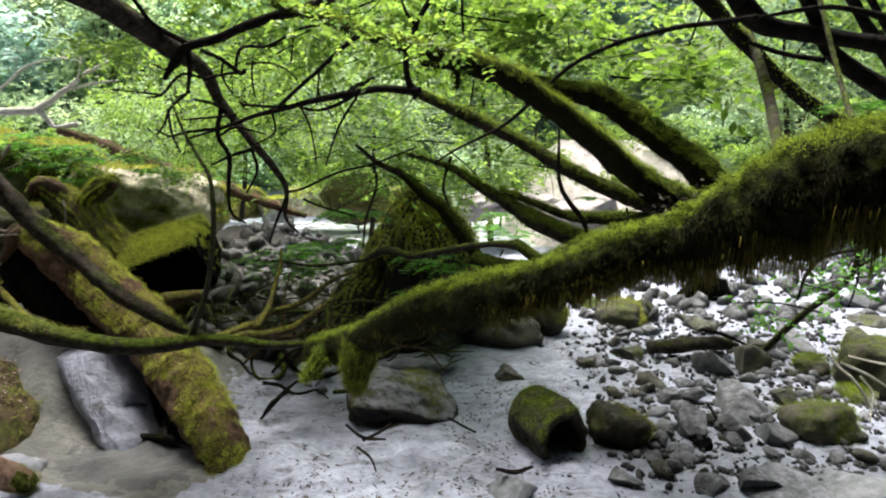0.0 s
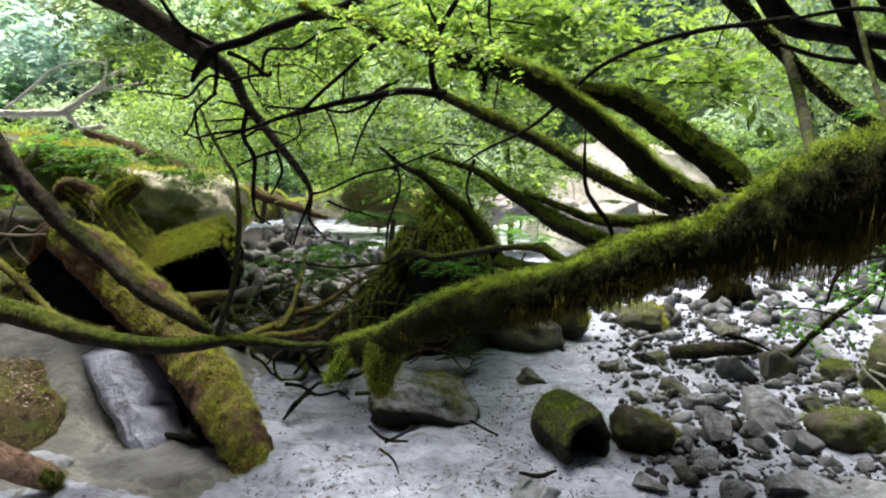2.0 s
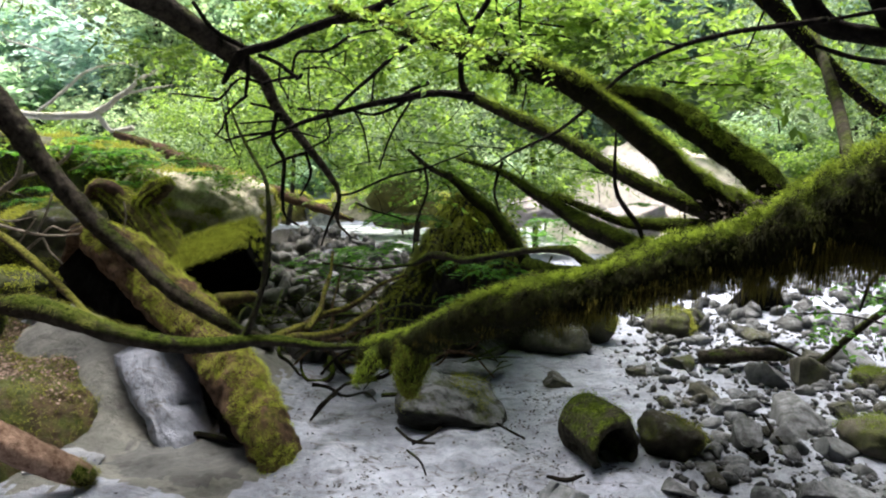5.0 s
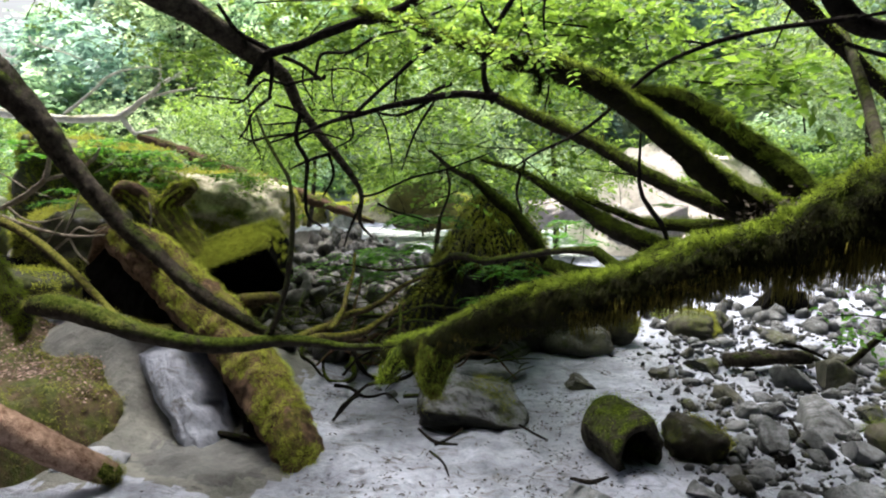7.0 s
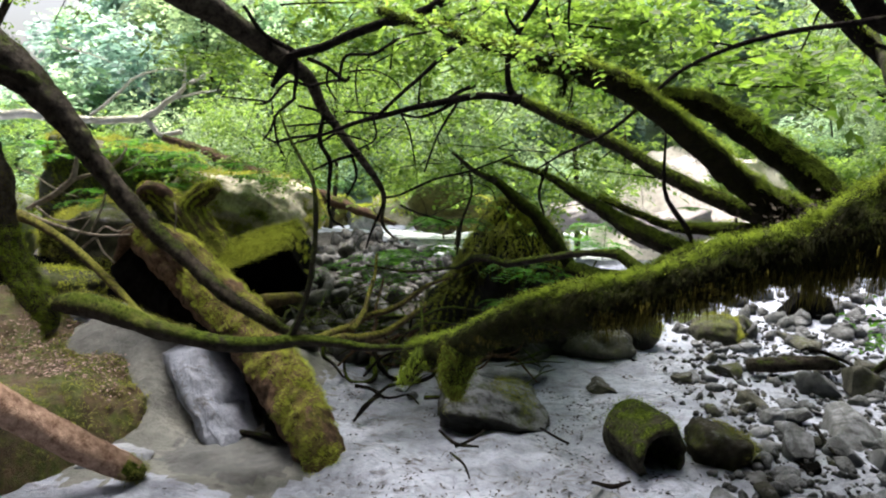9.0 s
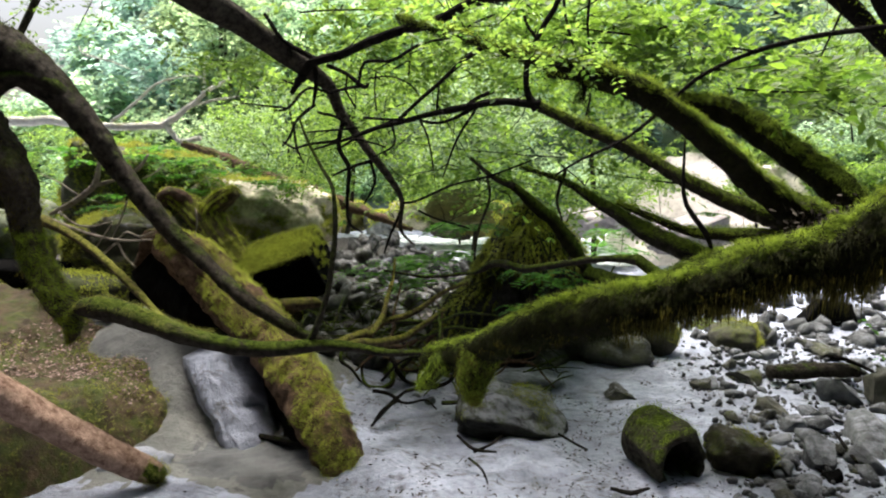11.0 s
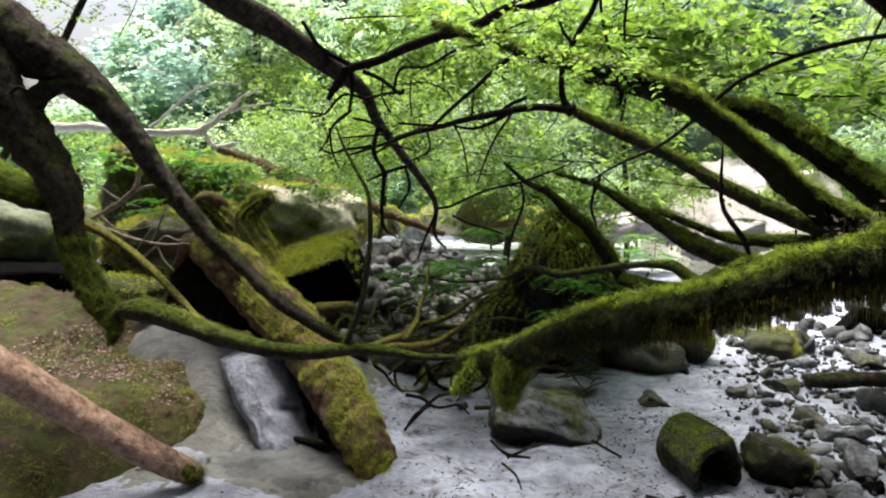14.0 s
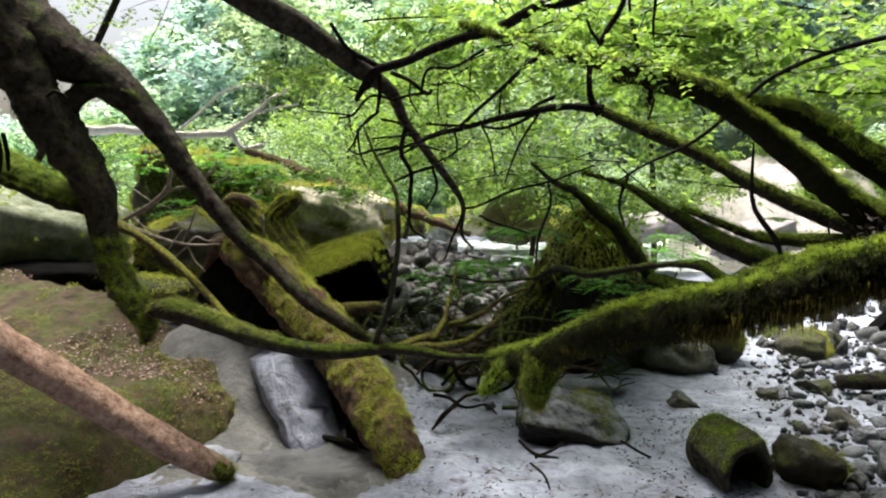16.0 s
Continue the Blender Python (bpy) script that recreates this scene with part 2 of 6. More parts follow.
def spline(pts, step):
    """Samples (place, radius) along a smooth curve through (x, y, z, r) rows."""
    p = [np.array(q, float) for q in pts]
    p = [2 * p[0] - p[1]] + p + [2 * p[-1] - p[-2]]
    out = []
    for i in range(1, len(p) - 2):
        n = max(2, int(np.linalg.norm(p[i + 1][:3] - p[i][:3]) / step))
        for k in range(n):
            t = k / n
            q = 0.5 * ((2 * p[i]) + (p[i + 1] - p[i - 1]) * t + (2 * p[i - 1] - 5 * p[i] + 4 * p[i + 1] - p[i + 2]) * t * t
                       + (3 * p[i] - p[i - 1] - 3 * p[i + 1] + p[i + 2]) * t ** 3)
            q[3] = max(q[3], 0.0015)
            out.append(q)
    out.append(p[-2])
    return out


def tube(pts, sides=12, step=0.04, lump=0.12, seed=0, grain=6.0, wander=0.0):
    """A round limb along rows of (x, y, z, r), uneven by lump times its radius. Returns verts, faces, ring normals."""
    rows = spline(pts, step)
    verts, norms, faces = [], [], []
    side = None
    off = Vector((seed * 7.3, seed * 3.1, seed * 5.7))
    for i, q in enumerate(rows):
        a, b = rows[max(0, i - 1)][:3], rows[min(len(rows) - 1, i + 1)][:3]
        d = Vector(b - a).normalized()
        if side is None:
            side = d.cross(Vector((0, 0, 1)) if abs(d.z) < 0.9 else Vector((1, 0, 0))).normalized()
        side = (side - d * side.dot(d)).normalized()
        up = d.cross(side)
        c = Vector(q[:3])
        if wander:
            c = c + Vector(noise.noise_vector(c * 5 + off)) * wander * q[3]
        for k in range(sides):
            an = 2 * math.pi * k / sides
            n = side * math.cos(an) + up * math.sin(an)
            w = noise.noise((c + n * q[3]) * grain + off) + 0.5 * noise.noise((c + n * q[3]) * grain * 2.7 + off)
            verts.append(c + n * q[3] * (1 + lump * w))
            norms.append(n)
    m = len(rows)
    for i in range(m - 1):
        for k in range(sides):
            a, b = i * sides + k, i * sides + (k + 1) % sides
            faces.append((a, b, b + sides, a + sides))
    faces.append(tuple(range(sides - 1, -1, -1)))
    faces.append(tuple((m - 1) * sides + k for k in range(sides)))
    return verts, faces, norms


def limb(name, pts, material, parent=None, sides=12, step=0.04, lump=0.12, seed=0, grain=6.0, wander=0.0, label=""):
    v, f, n = tube(pts, sides, step, lump, seed, grain, wander)
    ob = part(name, mesh_of(name, v, f, material), parent, label)
    return ob, v, n


def offshoots(name, rng, pts, parent, material, per=3, length=0.12, radius=0.0022):
    """Fine side twigs along a branch, in one mesh."""
    rows = spline(pts, 0.03)
    vs, fs = [], []
    for _ in range(per):
        q = rows[rng.integers(1, len(rows))]
        p = np.array(q[:3])
        d = rng.normal(0, 1, 3) * [1, 0.6, 0.9]
        d /= np.linalg.norm(d)
        ln = length * rng.uniform(0.5, 1.4)
        bend = rng.normal(0, 0.35, 3) * ln
        rr = min(radius, q[3] * 0.6)
        v, f, _n = tube([(*p, rr), (*(p + d * ln * 0.5 + bend * 0.4), rr * 0.7), (*(p + d * ln + bend - [0, 0, 0.2 * ln]), rr * 0.4)], 4, 0.025, 0.0, int(rng.integers(0, 99)), 6.0, 2.0)
        k = len(vs)
        vs += v
        fs += [tuple(i + k for i in g) for g in f]
    return part(name, mesh_of(name, vs, fs, material), parent, kind="stuff")


def blades(rng, roots, ways, length, width, count, spread, sag=0.0):
    """Small pointed leaves from points near the roots, leaning along the ways."""
    roots, ways = np.array([tuple(r) for r in roots]), np.array([tuple(w) for w in ways])
    pick = rng.integers(0, len(roots), count)
    at = roots[pick] + rng.normal(0, 0.012, (count, 3))
    way = ways[pick] + rng.normal(0, spread, (count, 3))
    way[:, 2] -= sag
    way /= np.linalg.norm(way, axis=1, keepdims=True)
    across = np.cross(way, rng.normal(0, 1, (count, 3)))
    across /= np.linalg.norm(across, axis=1, keepdims=True)
    ln = (length * rng.uniform(0.5, 1.4, count))[:, None]
    w = (width * rng.uniform(0.6, 1.3, count))[:, None]
    v = np.stack([at - across * w, at + across * w, at + way * ln], 1).reshape(-1, 3)
    return v, np.arange(3 * count).reshape(-1, 3)


def fuzz(name, rng, verts, norms, parent, count, length=0.02, width=0.004, low=-0.2, material=None, label="", sag=0.0, spread=0.6):
    keep = [(v, n) for v, n in zip(verts, norms) if n[2] > low]
    if not keep:
        return None
    v, f = blades(rng, [k[0] for k in keep], [k[1] for k in keep], length, width, count, spread, sag)
    return part(name, mesh_of(name, v, f, material or FUZZ, False), parent, label, "stuff")


def shag(name, rng, verts, norms, parent, count, length=0.012, width=0.0012, low=-0.2, material=None, hang=0.7, lift=0.5, spread=0.35, clump=28.0, label=""):
    """Soft moss: short leaves that lie along the surface and droop, longer in tufts."""
    v, n = np.array([tuple(q) for q in verts]), np.array([tuple(q) for q in norms])
    ok = np.nonzero(n[:, 2] > low)[0]
    if not len(ok):
        return None
    pick = ok[rng.integers(0, len(ok), count)]
    n = n[pick]
    at = v[pick] + rng.normal(0, 0.007, (count, 3))
    tuft = np.array([noise.noise(Vector(p) * clump) + 0.5 * noise.noise(Vector(p) * clump * 2.3) for p in at])
    fall = np.array([0, 0, -1.0]) + n * n[:, 2:3]
    way = fall * hang + n * lift + rng.normal(0, spread, (count, 3))
    way /= np.linalg.norm(way, axis=1, keepdims=True)
    across = np.cross(way, n) + rng.normal(0, 0.25, (count, 3))
    across /= np.linalg.norm(across, axis=1, keepdims=True)
    ln = (length * np.clip(0.75 + 1.1 * tuft, 0.25, 1.7) * rng.uniform(0.6, 1.25, count))[:, None]
    at = at + n * (ln * 0.4)
    w = (width * rng.uniform(0.6, 1.3, count))[:, None]
    tri = np.stack([at - across * w, at + across * w, at + way * ln], 1).reshape(-1, 3)
    return part(name, mesh_of(name, tri, np.arange(3 * count).reshape(-1, 3), material or FUZZ, False), parent, label, "stuff")


def curtain(name, rng, verts, norms, parent, clumps, per, length, width=0.0012, material=None, label=""):
    """Moss that hangs in ragged bunches from the underside."""
    keep = [np.array(tuple(a)) for a, b in zip(verts, norms) if b[2] < -0.35]
    vs, fs = [], []
    for i in rng.integers(0, len(keep), clumps):
        long = length * rng.uniform(0.25, 1.0) ** 1.3
        wide = rng.uniform(0.008, 0.028)
        for _ in range(per):
            o = rng.normal(0, 1, 2) * wide
            p = keep[i] + [o[0], o[1], rng.uniform(0.0, 0.02)]
            ln = long * rng.uniform(0.35, 1.0) * max(0.25, 1 - (o[0] ** 2 + o[1] ** 2) / (6 * wide * wide))
            a = rng.uniform(0, math.pi)
            e = np.array([math.cos(a), math.sin(a), 0]) * width * rng.uniform(0.5, 1.4)
            j = rng.normal(0, 0.10, 3) * ln
            k = len(vs)
            vs += [p - e, p + e, p + j * 0.6 + e * 0.8 - [0, 0, ln * 0.55], p + j * 0.6 - e * 0.8 - [0, 0, ln * 0.55], p + j - [0, 0, ln]]
            fs += [(k, k + 1, k + 2, k + 3), (k + 3, k + 2, k + 4)]
    return part(name, mesh_of(name, vs, fs, material or STRAND, False), parent, label, "stuff")


def strands(name, rng, verts, norms, parent, count, length, width=0.006, material=None, label=""):
    """Moss that hangs from the underside."""
    keep = [(v, n) for v, n in zip(verts, norms) if n[2] < -0.15]
    pick = rng.integers(0, len(keep), count)
    vs, fs = [], []
    for i in pick:
        p = np.array(keep[i][0]) + rng.normal(0, 0.012, 3)
        ln = length * rng.uniform(0.25, 1.0) * (0.45 + 0.55 * (noise.noise(Vector(p) * 6) + 0.5))
        a = rng.uniform(0, math.pi)
        s = np.array([math.cos(a), math.sin(a), 0]) * width * rng.uniform(0.6, 1.4)
        j = rng.normal(0, 0.012, 3)
        k = len(vs)
        vs += [p - s, p + s, p + j + s * 0.8 - [0, 0, ln * 0.55], p + j - s * 0.8 - [0, 0, ln * 0.55], p + j * 1.6 - [0, 0, ln]]
        fs += [(k, k + 1, k + 2, k + 3), (k + 3, k + 2, k + 4)]
    return part(name, mesh_of(name, vs, fs, material or STRAND, False), parent, label, "stuff")


def leaf_mesh(name, at, way, length, width, rng, material, fold=0.25):
    """Leaves as folded blades: arrays of bases and directions."""
    n = len(at)
    way = way / np.linalg.norm(way, axis=1, keepdims=True)
    up = np.array([0, 0, 1.0]) + rng.normal(0, 0.45, (n, 3))
    across = np.cross(way, up)
    across /= np.linalg.norm(across, axis=1, keepdims=True) + 1e-9
    nor = np.cross(across, way)
    ln = (length * rng.uniform(0.65, 1.25, n))[:, None]
    w = (width * rng.uniform(0.75, 1.2, n))[:, None]
    mid = at + way * ln * 0.45
    v = np.stack([at, mid + across * w + nor * w * fold, at + way * ln, mid - across * w + nor * w * fold], 1).reshape(-1, 3)
    f = np.arange(4 * n).reshape(-1, 4)
    return mesh_of(name, v, f, material, False)


def spray_leaves(rng, at, way, pairs, rachis, leaflet):
    """Bases and directions of leaflets on both sides of bent stalks; at, way: arrays of stalks."""
    n = len(at)
    way = way / np.linalg.norm(way, axis=1, keepdims=True)
    across = np.cross(way, np.array([0, 0, 1.0]) + rng.normal(0, 0.3, (n, 3)))
    across /= np.linalg.norm(across, axis=1, keepdims=True) + 1e-9
    ln = (rachis * rng.uniform(0.6, 1.2, n))[:, None]
    bases, ways = [], []
    for k in range(pairs):
        t = (k + 0.7) / pairs
        p = at + way * ln * t - np.array([0, 0, 1.0]) * ln * 0.35 * t * t
        for s in (-1, 1):
            bases.append(p)
            ways.append(across * s + way * 0.55 + rng.normal(0, 0.18, (n, 3)) - np.array([0, 0, 0.15]))
    tip = at + way * ln - np.array([0, 0, 1.0]) * ln * 0.35
    bases.append(tip)
    ways.append(way - np.array([0, 0, 0.5]))
    return np.concatenate(bases), np.concatenate(ways)


def ground_z(x, y):
    v = Vector((x, y, 0))
    near = 0.05 * noise.noise(v * 0.9) + 0.028 * noise.noise(v * 2.6 + Vector((3, 1, 0))) + 0.024 * noise.noise(v * 7.0) + 0.030 * abs(noise.noise(Vector((x * 9 + y * 5, y * 17 - x * 8, 0))))
    z = near * smoothstep(0.0, 1.5, y) + 0.045 * max(0.0, min(y, 7.0) - 3.2)
    z += 0.28 * math.exp(-((x + 2.55) / 0.72) ** 2 - ((y - 3.3) / 0.55) ** 2)
    z += 0.31 * math.exp(-(abs(x + 2.28) / 0.80) ** 3 - (abs(y - 3.12) / 0.47) ** 3) + 0.13 * math.exp(-((x + 2.08) / 0.22) ** 2 - ((y - 2.62) / 0.22) ** 2)
    z += 0.04 * math.exp(-((x + 0.80) / 0.18) ** 2 - ((y - 2.38) / 0.12) ** 2)
    z += 0.35 * smoothstep(-1.0, -2.4, x) * smoothstep(3.4, 5.0, y)
    z -= 0.75 * smoothstep(7.5, 9.0, y) * (1 - smoothstep(13.0, 15.0, y))
    far = math.hypot(x * 0.75, y)
    rise = 0.45 + 0.25 * noise.noise(v * 0.03)
    valley = smoothstep(0.92, 0.70, -x / max(y, 1.0)) if x < 0 else 1.0
    z += max(0.0, far - 15.0) * rise * (0.2 + 0.8 * valley) * (1.0 if y > 0 else 0.35)
    if far > 9:
        z += 0.5 * noise.noise(v * 0.35) * smoothstep(9, 18, far)
    return min(z, 60.0 + 6 * noise.noise(v * 0.02))


def axis(near, far, step, growth):
    out, s, v = [], step, near
    while v < far:
        out.append(v)
        v += s
        s *= growth
    return out + [far]


# ---- ground, river ----
xs = [-x for x in axis(3.2, 150.0, 0.06, 1.09)[::-1]] + [x * 0.03 for x in range(-106, 107)] + axis(3.2, 150.0, 0.06, 1.09)
ys = [-y for y in axis(0.0, 100.0, 0.2, 1.25)[:0:-1]] + [y * 0.06 for y in range(0, 26)] + [1.56 + y * 0.025 for y in range(0, 112)] + [4.36 + y * 0.05 for y in range(0, 33)] + axis(6.0, 160.0, 0.06, 1.06)
gv = [(x, y, ground_z(x, y)) for y in ys for x in xs]
nx = len(xs)
gf = [(j * nx + i, j * nx + i + 1, (j + 1) * nx + i + 1, (j + 1) * nx + i) for j in range(len(ys) - 1) for i in range(nx - 1)]
ground = new("ground", mesh_of("ground", gv, gf, SILT))
ground.data.materials.append(FLOOR)
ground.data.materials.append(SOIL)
ground.data.materials.append(SILT_LIT)
ground.data.materials.append(SILT_DARK_SHADED)
ground.data.materials.append(SILT_SHADED)
for f in ground.data.polygons:
    c = f.center
    # faces below the log and on the left bank take the painted shade
    log_shade = ((c.x - (-1.46)) / 0.34) ** 2 + ((c.y - 2.32) / 0.17) ** 2 - 0.7 * noise.noise(c * 4) - 0.5 * noise.noise(c * 19)
    bank = max(abs(c.x + 2.3) / 1.0, abs(c.y - 2.85) / 0.75) - 0.22 * noise.noise(c * 3) - 0.20 * noise.noise(c * 21)
    if log_shade < 1:
        f.material_index = 4
    elif log_shade < 1.7 or bank < 1:
        f.material_index = 5
    elif c.y < 0.6 + 0.4 * noise.noise(c * 0.8):
        # unseen ground near and behind the viewpoint, darkened to cut bounced light
        f.material_index = 2
    elif c.y > 14.4 + 0.8 * noise.noise(c * 0.6) or abs(c.x) > 14:
        f.material_index = 1
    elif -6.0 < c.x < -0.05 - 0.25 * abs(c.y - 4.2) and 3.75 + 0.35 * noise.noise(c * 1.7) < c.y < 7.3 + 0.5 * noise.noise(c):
        # gully floor: soil with its shade painted in
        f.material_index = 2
    elif abs(c.x - 0.42 * c.y + 0.20) < 0.55 + 0.35 * noise.noise(c * 2.5) and 2.6 + 0.5 * noise.noise(c * 1.9) < c.y < 7.5:
        # far channel strip, lightened in colour for its open light
        f.material_index = 3
tagged(ground, "pale grey silt and gravel of a stream bed", "ground", kind="structure")
wy, wx = np.arange(7.6, 14.6, 0.2), np.arange(-22, 22.1, 0.4)
wv = [(x, y, -0.10 + 0.06 * noise.noise(Vector((x * 1.3, y * 1.3, 0)))) for y in wy for x in wx]
wc = len(wx)
wf = [(j * wc + i, j * wc + i + 1, (j + 1) * wc + i + 1, (j + 1) * wc + i) for j in range(len(wy) - 1) for i in range(wc - 1)]
water = new("water", mesh_of("water", wv, wf, WATER))
tagged(water, "foaming white water of a shallow mountain stream", "stream", kind="structure")


# ---- rocks ----
def rock_mesh(name, size, seed, material, rough=0.28, detail=3, blocky=0.0):
    bm = bmesh.new()
    bmesh.ops.create_icosphere(bm, subdivisions=detail, radius=1.0)
    off = Vector((seed * 4.7, seed * 2.9, seed * 8.3))
    for v in bm.verts:
        d = v.co.normalized()
        f = d.copy()
        if blocky:
            m = max(abs(d.x), abs(d.y), abs(d.z))
            f = d.lerp(d / m, blocky) * (1 - 0.25 * blocky)
        n = noise.noise(d * 1.3 + off) + 0.5 * noise.noise(d * 3.1 + off) + 0.28 * abs(noise.noise(d * 6 + off)) + 0.12 * noise.noise(d * 14 + off)
        c = f * (1 + rough * n)
        v.co = Vector((c.x * size[0], c.y * size[1], c.z * size[2]))
    me = bpy.data.meshes.new(name)
    bm.to_mesh(me)
    bm.free()
    me.materials.append(material)
    me.polygons.foreach_set("use_smooth", [True] * len(me.polygons))
    return me


def rock(name, at, size, seed, material, label, turn=(0, 0, 0), category="rock", rough=0.28, detail=3, blocky=0.0, group=""):
    ob = new(name, rock_mesh(name, size, seed, material, rough, detail, blocky))
    ob.matrix_world = pose(*at, *turn)
    return tagged(ob, label, category, group)


def stone_mesh(name, size, seed, material, detail=4, cuts=12, rough=0.045):
    """A worn angular stone: a ball cut by random planes, then roughened."""
    r = np.random.default_rng(seed)
    bm = bmesh.new()
    bmesh.ops.create_icosphere(bm, subdivisions=detail, radius=1.0)
    co = np.array([v.co for v in bm.verts])
    for _ in range(cuts):
        d = r.normal(0, 1, 3)
        d /= np.linalg.norm(d)
        over = np.maximum(co @ d - r.uniform(0.34, 0.66), 0)
        co -= d * (over * 0.97)[:, None]
    off = Vector((seed * 1.7, seed * 0.9, seed * 2.3))
    for v, c in zip(bm.verts, co):
        q = Vector(c)
        q *= 1 + 2.4 * rough * noise.noise(q * 1.5 + off) + rough * noise.noise(q * 4 + off) + 0.6 * rough * noise.noise(q * 10 + off) + 0.4 * rough * noise.noise(q * 22 + off)
        v.co = Vector((q.x * size[0], q.y * size[1], q.z * size[2])) * 1.42
    me = bpy.data.meshes.new(name)
    bm.to_mesh(me)
    bm.free()
    me.materials.append(material)
    me.polygons.foreach_set("use_smooth", [True] * len(me.polygons))
    return me


def moss_on(ob, rng, count, length, width, low, name="moss", material=None, bare=-0.25):
    """Short moss on the upper faces of a rock."""
    m, me = ob.matrix_world, ob.data
    pts = [(v.co, v.normal) for v in me.vertices if (m.to_3x3() @ v.normal).z > low and noise.noise(v.co * 3.0) > bare]
    if not pts:
        return
    v, f = blades(rng, [p[0] for p in pts], [p[1] for p in pts], length, width, count, 0.6)
    part(name, mesh_of(name, v, f, material or FUZZ, False), ob, kind="stuff")


rng = np.random.default_rng(7)
def boulder_z(x, y):
    """A broad tilted block: a flat top that rises away from a mossy ridge, and a steep side below the ridge."""
    x -= 0.17
    k = smoothstep(-2.05, -3.3, x)
    yr = 2.58 - 0.42 * smoothstep(-2.08, -2.75, x) - 0.10 * smoothstep(-2.7, -4.5, x)
    zr = 0.17 + 0.16 * smoothstep(-2.05, -2.55, x)
    p = Vector((x, y, 0))
    if y >= yr:
        z = zr + (y - yr) * (-0.02 + 0.30 * smoothstep(-2.75, -3.5, x) + 0.10 * smoothstep(-3.4, -4.6, x)) - 0.02 * smoothstep(0.10, 0.0, y - yr)
        z -= 1.2 * smoothstep(3.15 + 0.06 * noise.noise(p * 3), 3.45, y)
    else:
        u = (yr - y) / (0.36 + 0.75 * k)
        z = zr - 0.02 - (zr + 0.25) * min(1.6, u) ** 1.25 * 0.78
    z += 0.026 * noise.noise(p * 3.1) + 0.020 * noise.noise(p * 8.0) + 0.011 * noise.noise(p * 21.0)
    return z - 0.9 * smoothstep(-2.22, -1.95, x + 0.05 * noise.noise(p * 5))


qx, qy = np.arange(-5.2, -1.76, 0.02), np.arange(0.5, 3.52, 0.02)
qv = [(x, y, boulder_z(x, y)) for y in qy for x in qx]
qn = len(qx)
qf = [(a * qn + b, a * qn + b + 1, (a + 1) * qn + b + 1, (a + 1) * qn + b) for a in range(len(qy) - 1) for b in range(qn - 1)]
edge = [b for b in range(qn)] + [a * qn + qn - 1 for a in range(1, len(qy))] + [(len(qy) - 1) * qn + b for b in range(qn - 2, -1, -1)] + [a * qn for a in range(len(qy) - 2, 0, -1)]
foot = len(qv)
qv += [(qv[k][0], qv[k][1], -1.3) for k in edge]
qf += [(edge[k], foot + k, foot + (k + 1) % len(edge), edge[(k + 1) % len(edge)]) for k in range(len(edge))]
qf.append(tuple(foot + k for k in range(len(edge))))
big = new("boulder", mesh_of("boulder", qv, qf, STONE_BROWN))
tagged(big, "broad mossy boulder with a flat littered top", "boulder")
soft = []
for k in rng.integers(0, foot, 60000):
    p = Vector(qv[k])
    rim = math.exp(-((p.y - (2.50 - 0.36 * smoothstep(-1.91, -2.58, p.x) - 0.10 * smoothstep(-2.53, -4.3, p.x))) / 0.13) ** 2)
    if p.x < -1.89 and noise.noise(p * 2.6 + Vector((2, 0, 0))) + 0.5 * noise.noise(p * 9) + 0.75 * rim > 0.02:
        soft.append(p)
shag("moss", rng, soft, [Vector((0.1, -0.4, 0.9)).normalized()] * len(soft), big, 110000, 0.017, 0.0016, -1.0, FUZZ_BROWN, 0.8, 0.5, 0.4, 12.0)
# the black body colour paints the shade on this boulder's front
box = rock("boulder", (-2.076, 4.150, 0.637), (0.41, 0.34, 0.25), 5, STONE_DARK, "angular boulder, black for its shaded front, with a yellow mossy top", (24, -20, 6), "boulder", 0.07, 6, 0.95)
moss_on(box, rng, 50000, 0.010, 0.0022, 0.5, material=FUZZ_YELLOW, bare=-2.0)
cliff = rock("boulder", (-2.971, 5.600, 0.967), (0.80, 0.5, 0.42), 8, STONE_PALE_MOSS, "large weathered boulder behind fallen trunks", (0, 12, 0), "boulder", 0.22, 5, 0.4)
moss_on(cliff, rng, 16000, 0.035, 0.005, -0.1, material=FUZZ_BROWN, bare=0.0)
tall = rock("boulder", (-4.271, 5.600, 1.116), (0.85, 0.6, 0.62), 12, STONE_MOSSY, "tall dark mossy boulder", (0, 9, 20), "boulder", 0.2, 5, 0.5)
moss_on(tall, rng, 36000, 0.035, 0.005, -0.3, material=FUZZ_BROWN, bare=-0.4)
leftrock = rock("boulder", (-4.85, 3.850, 0.98), (0.95, 0.45, 0.36), 17, STONE_LICHEN, "pale lichened boulder with green moss streaks", (8, 10, 10), "boulder", 0.14, 4, 0.5)
moss_on(leftrock, rng, 9000, 0.02, 0.004, -0.2)
lowrock = rock("rock", (-3.186, 3.300, 0.604), (0.30, 0.22, 0.13), 19, STONE_MOSSY, "low mossy rock tucked under the branches", (0, 10, 10), "rock", 0.2, 4, 0.3)
moss_on(lowrock, rng, 3000, 0.018, 0.004, 0.2, material=FUZZ_YELLOW)
bank = new("gravel_bank", bpy.data.meshes.new("gravel_bank"))
bx, by = np.arange(0.9, 8.01, 0.06), np.arange(7.7, 14.5, 0.08)
bv, bf, k = [], [], len(bx)
